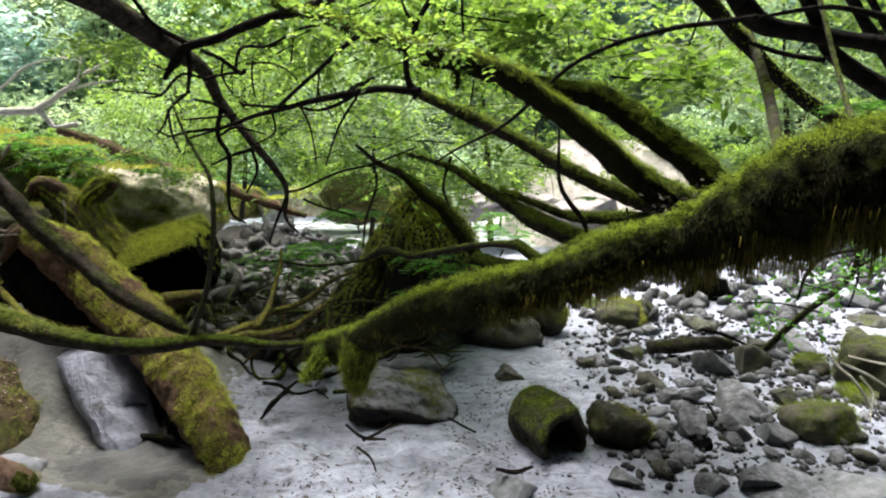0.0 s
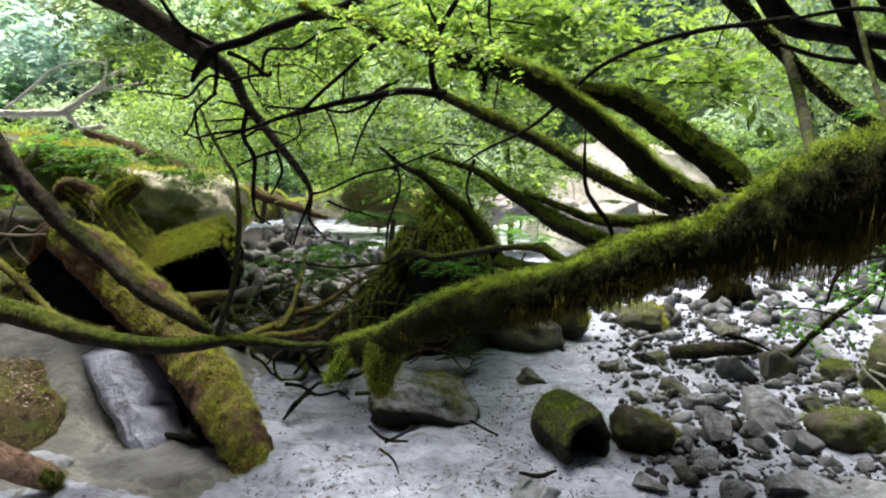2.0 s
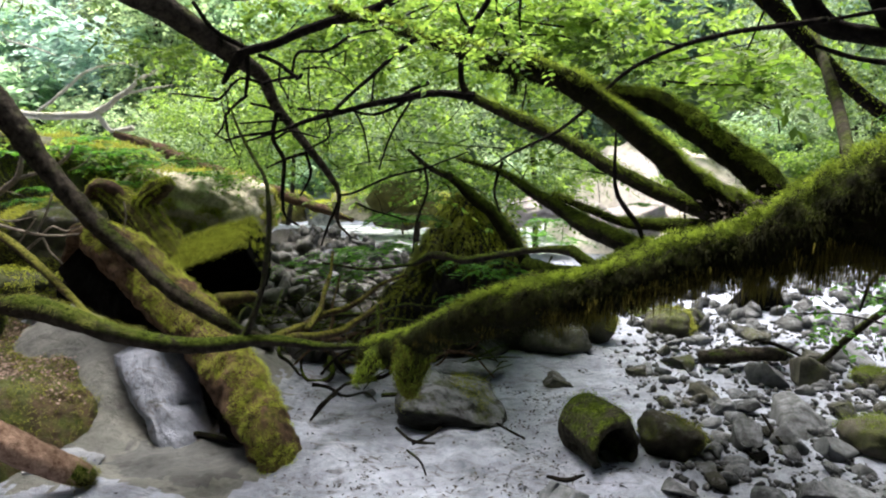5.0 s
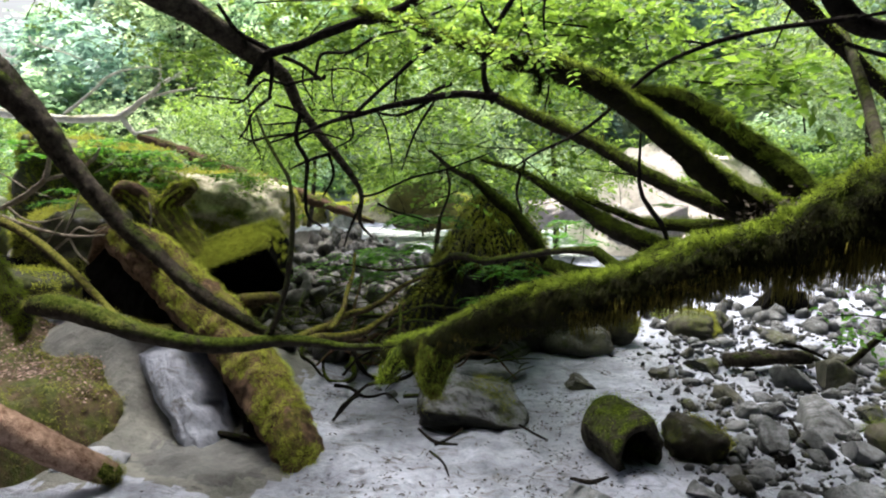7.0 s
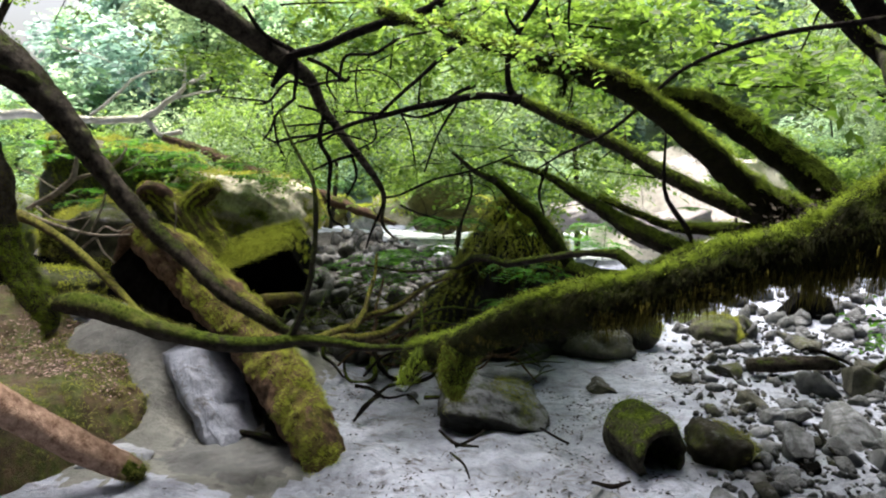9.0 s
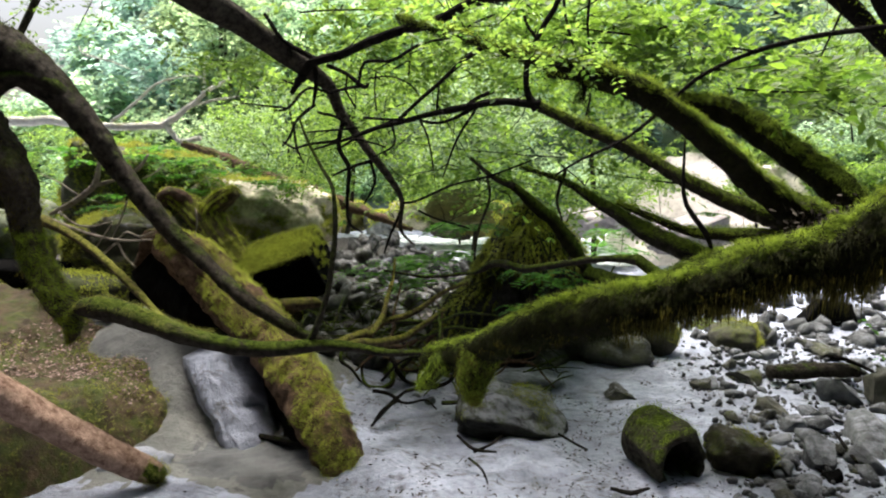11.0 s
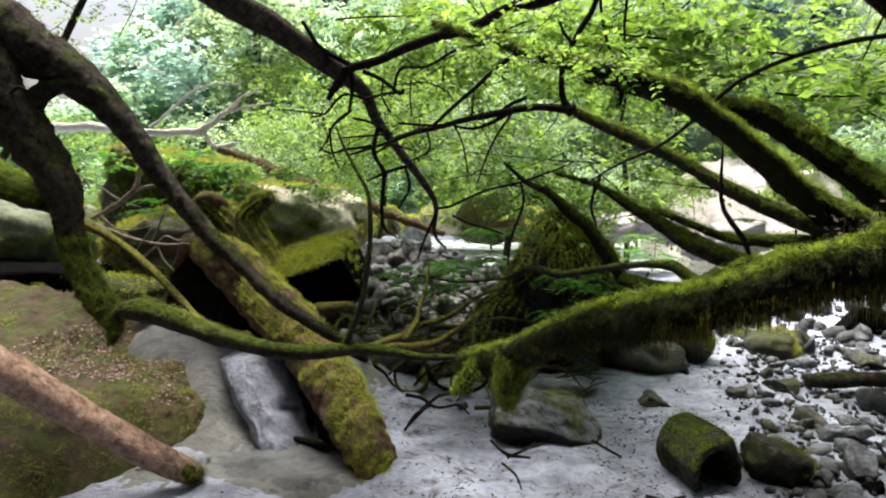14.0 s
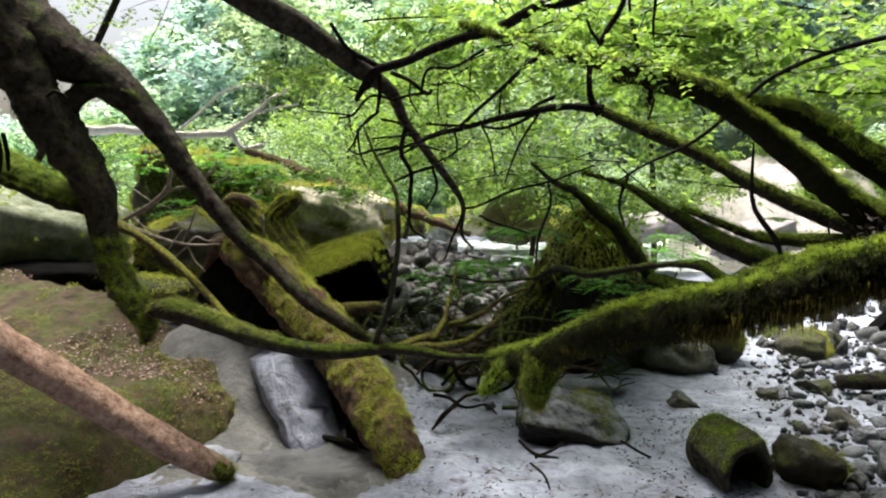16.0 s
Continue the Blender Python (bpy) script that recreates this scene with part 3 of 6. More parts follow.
for y in by:
    for x in bx:
        p = Vector((x, y, 0))
        h = smoothstep(7.9 + 0.5 * noise.noise(p * 0.9), 11.5, y) * smoothstep(0.9, 2.6, x) * (1 - smoothstep(4.4, 5.8, x)) * (1 - smoothstep(12.5, 14.4, y))
        bv.append((x, y, -0.6 + h * (2.2 + 0.35 * noise.noise(p * 0.8)) + h * (0.16 * noise.noise(p * 2.3) + 0.07 * noise.noise(p * 6.0) + 0.03 * noise.noise(p * 14.0))))
for a in range(len(by) - 1):
    for b in range(k - 1):
        bf.append((a * k + b, a * k + b + 1, (a + 1) * k + b + 1, (a + 1) * k + b))
bank.data = mesh_of("gravel_bank", bv, bf, STONE_PALE)
tagged(bank, "pale pinkish gravel bank across the stream", "bank", kind="structure")
for i, (p, size) in enumerate((((0.677, 7.600, 0.765), (0.45, 0.4, 0.2)), ((1.823, 7.200, 0.649), (0.5, 0.4, 0.22)), ((1.401, 7.900, 0.688), (0.3, 0.3, 0.2)))):
    rock("boulder", p, size, 44 + i, STONE_PALE, "pale smooth boulder beside the stream", (0, -8, 30 * i), "boulder", 0.3, 5, 0.6)
rock("boulder", (-1.186, 8.000, 0.911), (0.5, 0.4, 0.28), 16, STONE_MOSSY_BRIGHT, "rounded boulder under bright yellow moss", (0, 0, 0), "boulder", 0.15, 4, 0.2)
for i, (p, size) in enumerate((((-5.716, 11.200, 0.498), (0.55, 0.44, 0.40)), ((-4.842, 11.200, 0.404), (0.50, 0.40, 0.34)), ((-4.095, 11.200, 0.502), (0.60, 0.48, 0.36)), ((-3.272, 11.200, 0.363), (0.45, 0.36, 0.30)), ((-2.525, 11.200, 0.530), (0.60, 0.48, 0.36)), ((-1.761, 11.200, 0.323), (0.50, 0.40, 0.28)), ((-1.005, 11.200, 0.465), (0.60, 0.48, 0.40)), ((-2.521, 7.400, 0.179), (0.28, 0.22, 0.16)), ((-1.957, 7.400, 0.106), (0.22, 0.18, 0.12)), ((-2.897, 7.400, 0.028), (0.30, 0.24, 0.20)))):
    ob = rock("boulder", p, size, 330 + i, (STONE_PALE_MOSS, STONE_OLIVE, STONE_MOSSY_BRIGHT, STONE_LIGHT)[i % 4] if i < 7 else STONE_LIGHT, "weathered mossy boulder at the stream's edge", (0, 6 * math.sin(i), 40 * i), "boulder", 0.25, 4, 0.5, "boulders at the stream's edge")
    if i < 7:
        moss_on(ob, rng, 1500, 0.05, 0.010, 0.3, material=FUZZ_YELLOW)
slab = rock("slab_rock", (-0.231, 2.930, 0.065), (0.35, 0.22, 0.15), 23, STONE_SLAB, "flat mossy slab half buried in silt", (26, 9, 10), "rock", 0.20, 5, 0.6)
for v in slab.data.vertices:
    v.co.z *= 1 - 0.45 * smoothstep(-0.1, 0.36, v.co.x)
    if v.co.z < 0:
        v.co.y += 0.9 * min(0.13, -v.co.z) * (1 if v.co.y < 0 else 0)
moss_on(slab, rng, 9000, 0.009, 0.0016, 0.1, bare=0.05, material=FUZZ_BROWN)
rock("slab_rock", (-0.188, 3.514, 0.030), (0.33, 0.22, 0.08), 24, STONE_SILTED, "flat mossy slab half buried in silt", (-4, 4, 20), "rock", 0.2, 4, 0.4)
rock("rock", (0.494, 4.100, 0.098), (0.30, 0.24, 0.16), 25, STONE_DAMP, "dark mossy rock below the trunk", (0, 0, 0), "rock", 0.2, 4, 0.4)
rock("rock", (0.032, 4.100, 0.037), (0.34, 0.24, 0.12), 26, STONE_DAMP, "dark mossy rock below the trunk", (0, 0, 40), "rock", 0.2, 4, 0.4)
mossy_lump = rock("rock", (1.476, 4.500, 0.073), (0.20, 0.18, 0.16), 27, STONE_MOSSY, "mossy rock with long green tufts", (0, 0, 0), "rock", 0.2, 4, 0.2)
moss_on(mossy_lump, rng, 3500, 0.025, 0.0018, 0.0, material=FUZZ_BROWN, bare=-0.05)
mossy_lump2 = rock("rock", (0.818, 4.200, 0.189), (0.16, 0.14, 0.17), 28, STONE_MOSSY, "mossy rock with long green tufts", (0, 0, 0), "rock", 0.2, 4, 0.2)
moss_on(mossy_lump2, rng, 3500, 0.025, 0.0018, 0.0, material=FUZZ_BROWN, bare=-0.05)

# rock added as a black mass for the hollow's shade
rock("rock", (-2.488, 3.500, 0.435), (0.42, 0.30, 0.30), 29, STONE_DARK, "added black rock, standing in for shade under the log", (0, 0, 0), "rock", 0.2, 4, 0.4)
shelf = rock("rock", (-3.377, 4.000, 0.725), (0.50, 0.30, 0.42), 30, STONE_OLIVE, "brown rock with a mossy top beside the log", (0, 0, 0), "rock", 0.2, 5, 0.4)
moss_on(shelf, rng, 26000, 0.020, 0.0026, 0.0, material=FUZZ_BROWN, bare=-0.1)
# added black rock that fills the gap with painted shade
rock("rock", (-4.40, 3.62, 0.58), (0.95, 0.30, 0.20), 35, STONE_DARK, "added black rock, standing in for shade behind the boulder", (0, 0, 0), "rock", 0.2, 4, 0.4)

# a fluted skirt of dried silt that hangs from the bank under the log
da, db, dc, dd = (Vector(q) for q in ((-2.098, 2.660, 0.389), (-1.690, 2.660, 0.462), (-1.734, 2.420, 0.016), (-1.385, 2.420, -0.013)))
dv, df, cols, rows_down = [], [], 110, 60
for layer in (0.0, 0.30):
    for b in range(rows_down + 1):
        t = b / rows_down
        for a in range(cols + 1):
            s = a / cols
            p = da.lerp(db, s).lerp(dc.lerp(dd, s), t) + Vector((0, 0.14 * abs(2 * s - 1) ** 2.5, -0.03 * abs(2 * s - 1) ** 3))
            flute = 0.020 * noise.noise(Vector((s * 5 + 1.6 * t, t * 2.3, 2))) + 0.011 * abs(noise.noise(Vector((s * 8 + 3 * t, t * 2.0, 5)))) + 0.003 * noise.noise(Vector((s * 34 + 5 * t, t * 5, 9)))
            bulge = 0.045 * math.sin(math.pi * s) * (0.4 + 0.6 * math.sin(math.pi * t)) + flute
            hole = 0.10 * math.exp(-((s - 0.86) / 0.07) ** 2 - ((t - 0.56 - 0.05 * math.sin(9 * s)) / 0.055) ** 2)
            edge = 0.02 * noise.noise(Vector((s * 5, t * 5, 8)))
            dv.append(p + Vector((edge, layer - (bulge - hole) * (1 if layer == 0 else 0.2), edge)))
per = (cols + 1) * (rows_down + 1)
for layer in (0, 1):
    for b in range(rows_down):
        for a in range(cols):
            k = layer * per + b * (cols + 1) + a
            df.append((k, k + cols + 1, k + cols + 2, k + 1) if layer == 0 else (k, k + 1, k + cols + 2, k + cols + 1))
for b in range(rows_down):
    for a in (0, cols):
        k = b * (cols + 1) + a
        df.append((k, k + per, k + per + cols + 1, k + cols + 1))
for a in range(cols):
    for b in (0, rows_down):
        k = b * (cols + 1) + a
        df.append((k, k + 1, k + 1 + per, k + per))
silted = new("silted_rock", mesh_of("silted_rock", dv, df, SILT_SKIN))
tagged(silted, "pale rock face coated in fluted dried silt", "rock")
rock("rock", (-1.992, 2.227, 0.020), (0.17, 0.10, 0.055), 37, SILT_CRUST, "small silt-covered stone by the pole", (0, 0, 10), "rock", 0.3, 4, 0.5)

# stones beside the channel: place, half sizes, kind
STONES = (
    ((0.881, 2.643, 0.053), (0.173, 0.138, 0.132), 5), ((1.267, 2.694, 0.038), (0.096, 0.077, 0.096), 0), ((1.614, 2.906, 0.049), (0.173, 0.139, 0.123), 0),
    ((1.489, 2.670, 0.030), (0.084, 0.067, 0.076), 2), ((1.647, 2.645, 0.033), (0.123, 0.098, 0.081), 2), ((1.901, 2.711, 0.056), (0.183, 0.146, 0.140), 3),
    ((2.649, 3.360, 0.101), (0.265, 0.212, 0.252), 3), ((2.399, 3.534, 0.040), (0.131, 0.105, 0.099), 3), ((2.397, 3.137, 0.025), (0.117, 0.094, 0.063), 3),
    ((1.287, 3.346, 0.028), (0.089, 0.071, 0.071), 1), ((1.787, 3.555, 0.038), (0.113, 0.090, 0.095), 0), ((2.006, 3.546, 0.041), (0.124, 0.099, 0.103), 1),
    ((2.306, 3.952, 0.031), (0.187, 0.149, 0.078), 1), ((2.595, 4.012, 0.046), (0.169, 0.135, 0.116), 2), ((1.323, 2.236, 0.038), (0.095, 0.076, 0.094), 0),
    ((1.168, 2.224, 0.028), (0.064, 0.051, 0.070), 0), ((1.329, 3.132, 0.022), (0.067, 0.054, 0.055), 0), ((1.466, 3.139, 0.021), (0.074, 0.059, 0.052), 0),
    ((1.346, 3.792, 0.035), (0.120, 0.096, 0.088), 1), ((1.360, 4.894, 0.045), (0.128, 0.102, 0.113), 3), ((2.424, 5.259, 0.084), (0.285, 0.228, 0.209), 4),
    ((1.786, 4.675, 0.054), (0.171, 0.137, 0.134), 1), ((2.125, 4.533, 0.035), (0.259, 0.207, 0.088), 1), ((1.547, 4.541, 0.063), (0.166, 0.133, 0.157), 3),
    ((3.505, 4.436, 0.051), (0.185, 0.148, 0.127), 1), ((3.179, 4.633, 0.043), (0.145, 0.116, 0.107), 2), ((2.822, 4.765, 0.033), (0.125, 0.100, 0.082), 2),
    ((3.731, 5.005, 0.046), (0.182, 0.146, 0.115), 2), ((1.141, 2.493, 0.020), (0.081, 0.065, 0.039), 0), ((1.130, 2.665, 0.023), (0.058, 0.046, 0.057), 2),
    ((1.010, 2.464, 0.020), (0.059, 0.047, 0.035), 0), ((1.728, 3.200, 0.030), (0.102, 0.082, 0.075), 0), ((1.986, 3.118, 0.029), (0.100, 0.080, 0.073), 1),
    ((0.788, 2.281, 0.020), (0.087, 0.070, 0.033), 0), ((0.984, 3.621, 0.020), (0.085, 0.068, 0.047), 1), ((0.678, 3.876, 0.020), (0.143, 0.114, 0.040), 4),
    ((0.460, 3.434, 0.020), (0.109, 0.088, 0.040), 1), ((1.753, 2.198, 0.031), (0.179, 0.143, 0.079), 6), ((1.382, 2.174, 0.021), (0.177, 0.141, 0.052), 6),
    ((0.321, 2.153, 0.026), (0.094, 0.076, 0.065), 6), ((3.159, 4.198, 0.033), (0.132, 0.106, 0.082), 1), ((2.050, 4.087, 0.025), (0.108, 0.086, 0.062), 1),
    ((1.071, 2.586, 0.020), (0.048, 0.038, 0.046), 0), ((1.270, 2.560, 0.020), (0.056, 0.045, 0.046), 4),
)
KINDS = (
    (STONE, "angular grey stone on the gravel bed"), (STONE_DAMP, "damp brown stone with thin moss"), (STONE_LIGHT, "light grey silt-dusted stone"),
    (STONE_MOSSY, "rounded stone under dull green moss"), (STONE_DARK, "nearly black rock"), (STONE_OLIVE, "brown rock with thin olive moss"), (STONE_SILTED, "low flat stone smothered in grey silt"),
)
for i, (p, size, kind) in enumerate(STONES):
    mat, words = KINDS[kind]
    ob = new("stone", rock_mesh("stone", tuple(0.92 * q for q in size), 40 + i, mat, 0.26, 4, 0.30) if kind in (3, 5) else stone_mesh("stone", size, 40 + i, mat))
    ob.matrix_world = pose(*p, 8 * math.sin(i * 2.1), 8 * math.cos(i * 1.7), 37 * i % 180)
    tagged(ob, words, "stone", "stones of the gravel bed")
    if kind in (3, 5):
        moss_on(ob, rng, 5000, 0.009, 0.0014, -0.1, material=FUZZ_BROWN if kind == 5 else None, bare=0.0 if kind == 5 else -0.25)

# smaller stones, loose on the bed
r = np.random.default_rng(11)
shapes = [stone_mesh("pebble", (1.0, 0.8, 0.6), 90 + q, (STONE, STONE_LIGHT, STONE_DAMP, STONE)[q % 4], 2, 10) for q in range(12)]
grit = [stone_mesh("grit", (1.0, 0.8, 0.65), 70 + q, STONE, 1, 6) for q in range(6)]


def scatter(count, box, small, large, group):
    x0, x1, y0, y1 = box
    for _ in range(count):
        x, y = r.uniform(x0, x1), r.uniform(y0, y1)
        if x0 > 0 and x < 0.55 + 0.25 * (y - 2.2) + r.uniform(-0.1, 0.35):
            continue
        s = small + (large - small) * r.uniform(0, 1) ** 2.2
        q = r.integers(0, 12)
        ob = new("stone", shapes[q])
        ob.matrix_world = pose(x, y, ground_z(x, y) + 0.18 * s, r.uniform(-25, 25), r.uniform(-25, 25), r.uniform(0, 360)) @ Matrix.Scale(s, 4)
        tagged(ob, ("small angular grey stone in silt", "pale silt-coated small stone", "damp brownish small stone", "small angular grey stone in silt")[q % 4], "stone", group)


scatter(300, (0.95, 2.6, 2.25, 4.4), 0.018, 0.075, "small stones of the gravel bed")
scatter(16, (-1.25, -0.55, 3.1, 3.9), 0.02, 0.07, "stones in the gully")


def gravel(name, count, box, small, large, label, seed, material, kinds=None):
    """Loose small stones too many to count, in one mesh."""
    r = np.random.default_rng(seed)
    vs, fs, total = [], [], 0
    base = [np.array([v.co for v in s.vertices]) for s in kinds or grit]
    polys = [[tuple(p.vertices) for p in s.polygons] for s in kinds or grit]
    x0, x1, y0, y1 = box
    for _ in range(count):
        x, y = r.uniform(x0, x1), r.uniform(y0, y1)
        if x0 > 0 and x < 0.5 + 0.25 * (y - 2.2) + r.uniform(-0.15, 0.4):
            continue
        s, q = small + (large - small) * r.uniform(0, 1) ** 2, r.integers(0, 6)
        turn = np.array(Euler(r.uniform(0, 6.28, 3)).to_matrix())
        k = total
        total += len(base[q])
        vs.append(base[q] @ turn.T * s + [x, y, ground_z(x, y) + 0.3 * s])
        fs += [tuple(i + k for i in g) for g in polys[q]]
    tagged(new(name, mesh_of(name, np.concatenate(vs), fs, material)), label, "gravel", kind="stuff")


gravel("gravel", 3600, (0.8, 3.2, 2.2, 4.8), 0.006, 0.026, "loose grey gravel between the stones", 31, STONE_LOOSE)
gravel("gravel", 1500, (1.0, 6.5, 4.4, 8.0), 0.02, 0.10, "loose grey gravel between the stones", 32, STONE_LOOSE)
gravel("gravel", 420, (-2.3, -0.9, 3.5, 7.2), 0.025, 0.14, "dark loose stones in the gully", 33, STONE_GULLY, shapes[:6])
for i, (p, size) in enumerate((((-2.361, 6.400, 0.357), (0.20, 0.18, 0.13)), ((-1.952, 6.200, 0.260), (0.22, 0.18, 0.15)), ((-1.997, 5.600, 0.183), (0.16, 0.14, 0.10)),
                                ((-1.570, 5.400, 0.235), (0.15, 0.12, 0.10)), ((-1.853, 4.900, 0.089), (0.13, 0.12, 0.09)), ((-1.628, 4.800, 0.121), (0.10, 0.09, 0.08)), ((-1.311, 3.500, 0.007), (0.07, 0.06, 0.05)))):
    ob = new("stone", stone_mesh("stone", size, 140 + i, STONE_LIGHT if i % 2 else STONE))
    ob.matrix_world = pose(*p, 10, -6, 50 * i)
    tagged(ob, "grey angular stone in the dark gully", "stone", "stones in the gully")

# ---- the great mossy trunk ----
tree = thing("fallen_tree", "thick fallen trunk wrapped in deep green moss", "fallen tree")
_, v, n = limb("trunk", [(-0.529, 2.170, 0.636, 0.043), (-0.405, 2.065, 0.689, 0.052), (-0.267, 1.868, 0.792, 0.044), (-0.168, 1.663, 0.912, 0.039), (-0.085, 1.584, 0.964, 0.053), (-0.010, 1.531, 1.005, 0.056), (0.083, 1.475, 1.040, 0.060), (0.169, 1.431, 1.073, 0.055), (0.277, 1.387, 1.110, 0.048), (0.376, 1.346, 1.167, 0.051), (0.475, 1.325, 1.204, 0.052), (0.572, 1.307, 1.228, 0.061), (0.647, 1.284, 1.268, 0.076), (0.725, 1.252, 1.317, 0.094), (0.798, 1.222, 1.353, 0.110), (0.900, 1.180, 1.377, 0.113), (1.047, 1.123, 1.390, 0.108), (1.304, 1.043, 1.393, 0.095)], MOSS_TRUNK, tree, 48, 0.008, 0.16, 1, 24)
# bright moss kept to the lit top; its shaded copy covers the sides
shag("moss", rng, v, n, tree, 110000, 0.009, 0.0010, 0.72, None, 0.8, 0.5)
shag("side_moss", rng, v, n, tree, 90000, 0.015, 0.0011, -0.95, MOSS_SHADED, 1.0, 0.35, 0.3, 34.0)
for low, high, clumps, long in ((-9.0, 0.10, 30, 0.05), (0.10, 0.55, 130, 0.10), (0.55, 9.0, 230, 0.15)):
    side = [(a, b) for a, b in zip(v, n) if low <= a[0] < high]
    curtain("hanging_moss", rng, [a for a, _ in side], [b for _, b in side], tree, clumps, 60, long, 0.0011)
limb("butt", [(1.230, 1.068, 1.392, 0.100), (1.600, 0.960, 1.330, 0.115), (2.100, 0.880, 1.020, 0.130), (2.500, 0.840, 0.480, 0.165), (2.720, 0.830, -0.150, 0.230)], MOSS_TRUNK, tree, 24, 0.012, 0.16, 30, 14)
_, v, n = limb("broken_tip", [(-0.293, 1.900, 0.766, 0.064), (-0.307, 1.900, 0.693, 0.058), (-0.314, 1.910, 0.628, 0.046), (-0.319, 1.910, 0.579, 0.017)], MOSS, tree, 16, 0.010, 0.25, 31, 20)
shag("moss", rng, v, n, tree, 7000, 0.011, 0.0010, -0.3, None, 1.0, 0.3)
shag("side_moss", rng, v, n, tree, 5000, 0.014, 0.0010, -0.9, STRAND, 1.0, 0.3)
_, v, n = limb("twig", [(-0.443, 2.050, 0.685, 0.040), (-0.502, 2.080, 0.610, 0.034), (-0.538, 2.100, 0.561, 0.028), (-0.555, 2.100, 0.532, 0.012)], MOSS, tree, 10, 0.012, 0.25, 32, 16)
shag("moss", rng, v, n, tree, 2500, 0.014, 0.0012, -0.9, None, 1.0, 0.3)

# ---- leaning stems from one base ----
lean = thing("leaning_tree", "mossy leaning tree with several stems", "tree")


def mossy_stem(pts, seed, count, mat=None, sides=14, name="stem", owner=None):
    pts = [(x, y, z, q * 0.62) for x, y, z, q in pts]
    _, v, n = limb(name, pts, mat or MOSS_TRUNK, owner or lean, sides + 8, 0.014, 0.17, seed, 15)
    # shaded moss copy all round, brighter moss on the upper side
    shag("side_moss", rng, v, n, owner or lean, count, 0.013, 0.0014, -0.8, MOSS_SHADED, 1.0, 0.3)
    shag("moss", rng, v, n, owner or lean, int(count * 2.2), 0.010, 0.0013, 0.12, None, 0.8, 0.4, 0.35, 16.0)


mossy_stem([(1.163, 2.350, 1.123, 0.136), (1.032, 2.400, 1.197, 0.127), (0.863, 2.350, 1.299, 0.095), (0.744, 2.300, 1.368, 0.080), (0.532, 2.150, 1.514, 0.067), (0.324, 2.000, 1.632, 0.058), (0.219, 1.950, 1.688, 0.061), (0.066, 1.920, 1.743, 0.045), (-0.063, 1.950, 1.783, 0.036), (-0.202, 2.050, 1.837, 0.030), (-0.385, 2.200, 1.930, 0.024), (-0.713, 2.450, 2.079, 0.017)], 2, 22000)
mossy_stem([(1.338, 2.600, 1.143, 0.149), (1.206, 2.650, 1.345, 0.116), (1.071, 2.750, 1.488, 0.107), (0.939, 2.850, 1.609, 0.109), (0.793, 2.900, 1.707, 0.097), (0.587, 3.000, 1.767, 0.081), (0.346, 3.100, 1.842, 0.069), (0.115, 3.200, 1.946, 0.053)], 3, 16000)
mossy_stem([(1.058, 2.450, 1.169, 0.095), (0.824, 2.500, 1.243, 0.063), (0.561, 2.500, 1.364, 0.051), (0.326, 2.550, 1.506, 0.045), (0.131, 2.600, 1.603, 0.044), (-0.094, 2.600, 1.707, 0.036)], 4, 4000, BARK)
mossy_stem([(0.185, 1.970, 1.684, 0.029), (0.053, 1.980, 1.730, 0.023), (-0.072, 2.000, 1.751, 0.018)], 33, 1500, None, 10, "broken_branch")
mossy_stem([(0.041, 1.950, 1.744, 0.021), (0.051, 1.950, 1.703, 0.015), (0.049, 1.950, 1.662, 0.005)], 34, 800, None, 8, "broken_branch")
mossy_stem([(0.948, 2.500, 1.122, 0.085), (0.759, 2.600, 1.133, 0.051), (0.625, 2.700, 1.132, 0.037), (0.451, 2.750, 1.197, 0.030), (0.296, 2.800, 1.260, 0.017)], 35, 3000, None, 10, "low_stem")
mossy_stem([(0.939, 2.700, 0.990, 0.080), (0.697, 2.750, 1.012, 0.082), (0.531, 2.850, 1.075, 0.083), (0.385, 3.000, 1.159, 0.066), (0.231, 3.100, 1.252, 0.047), (0.049, 3.200, 1.365, 0.026), (-0.191, 3.200, 1.440, 0.013)], 36, 5000, BARK, 10, "low_stem")
mossy_stem([(0.996, 2.300, 1.083, 0.101), (0.784, 2.300, 1.092, 0.079), (0.607, 2.350, 1.035, 0.070), (0.440, 2.400, 0.963, 0.036)], 37, 5000, None, 12, "root")
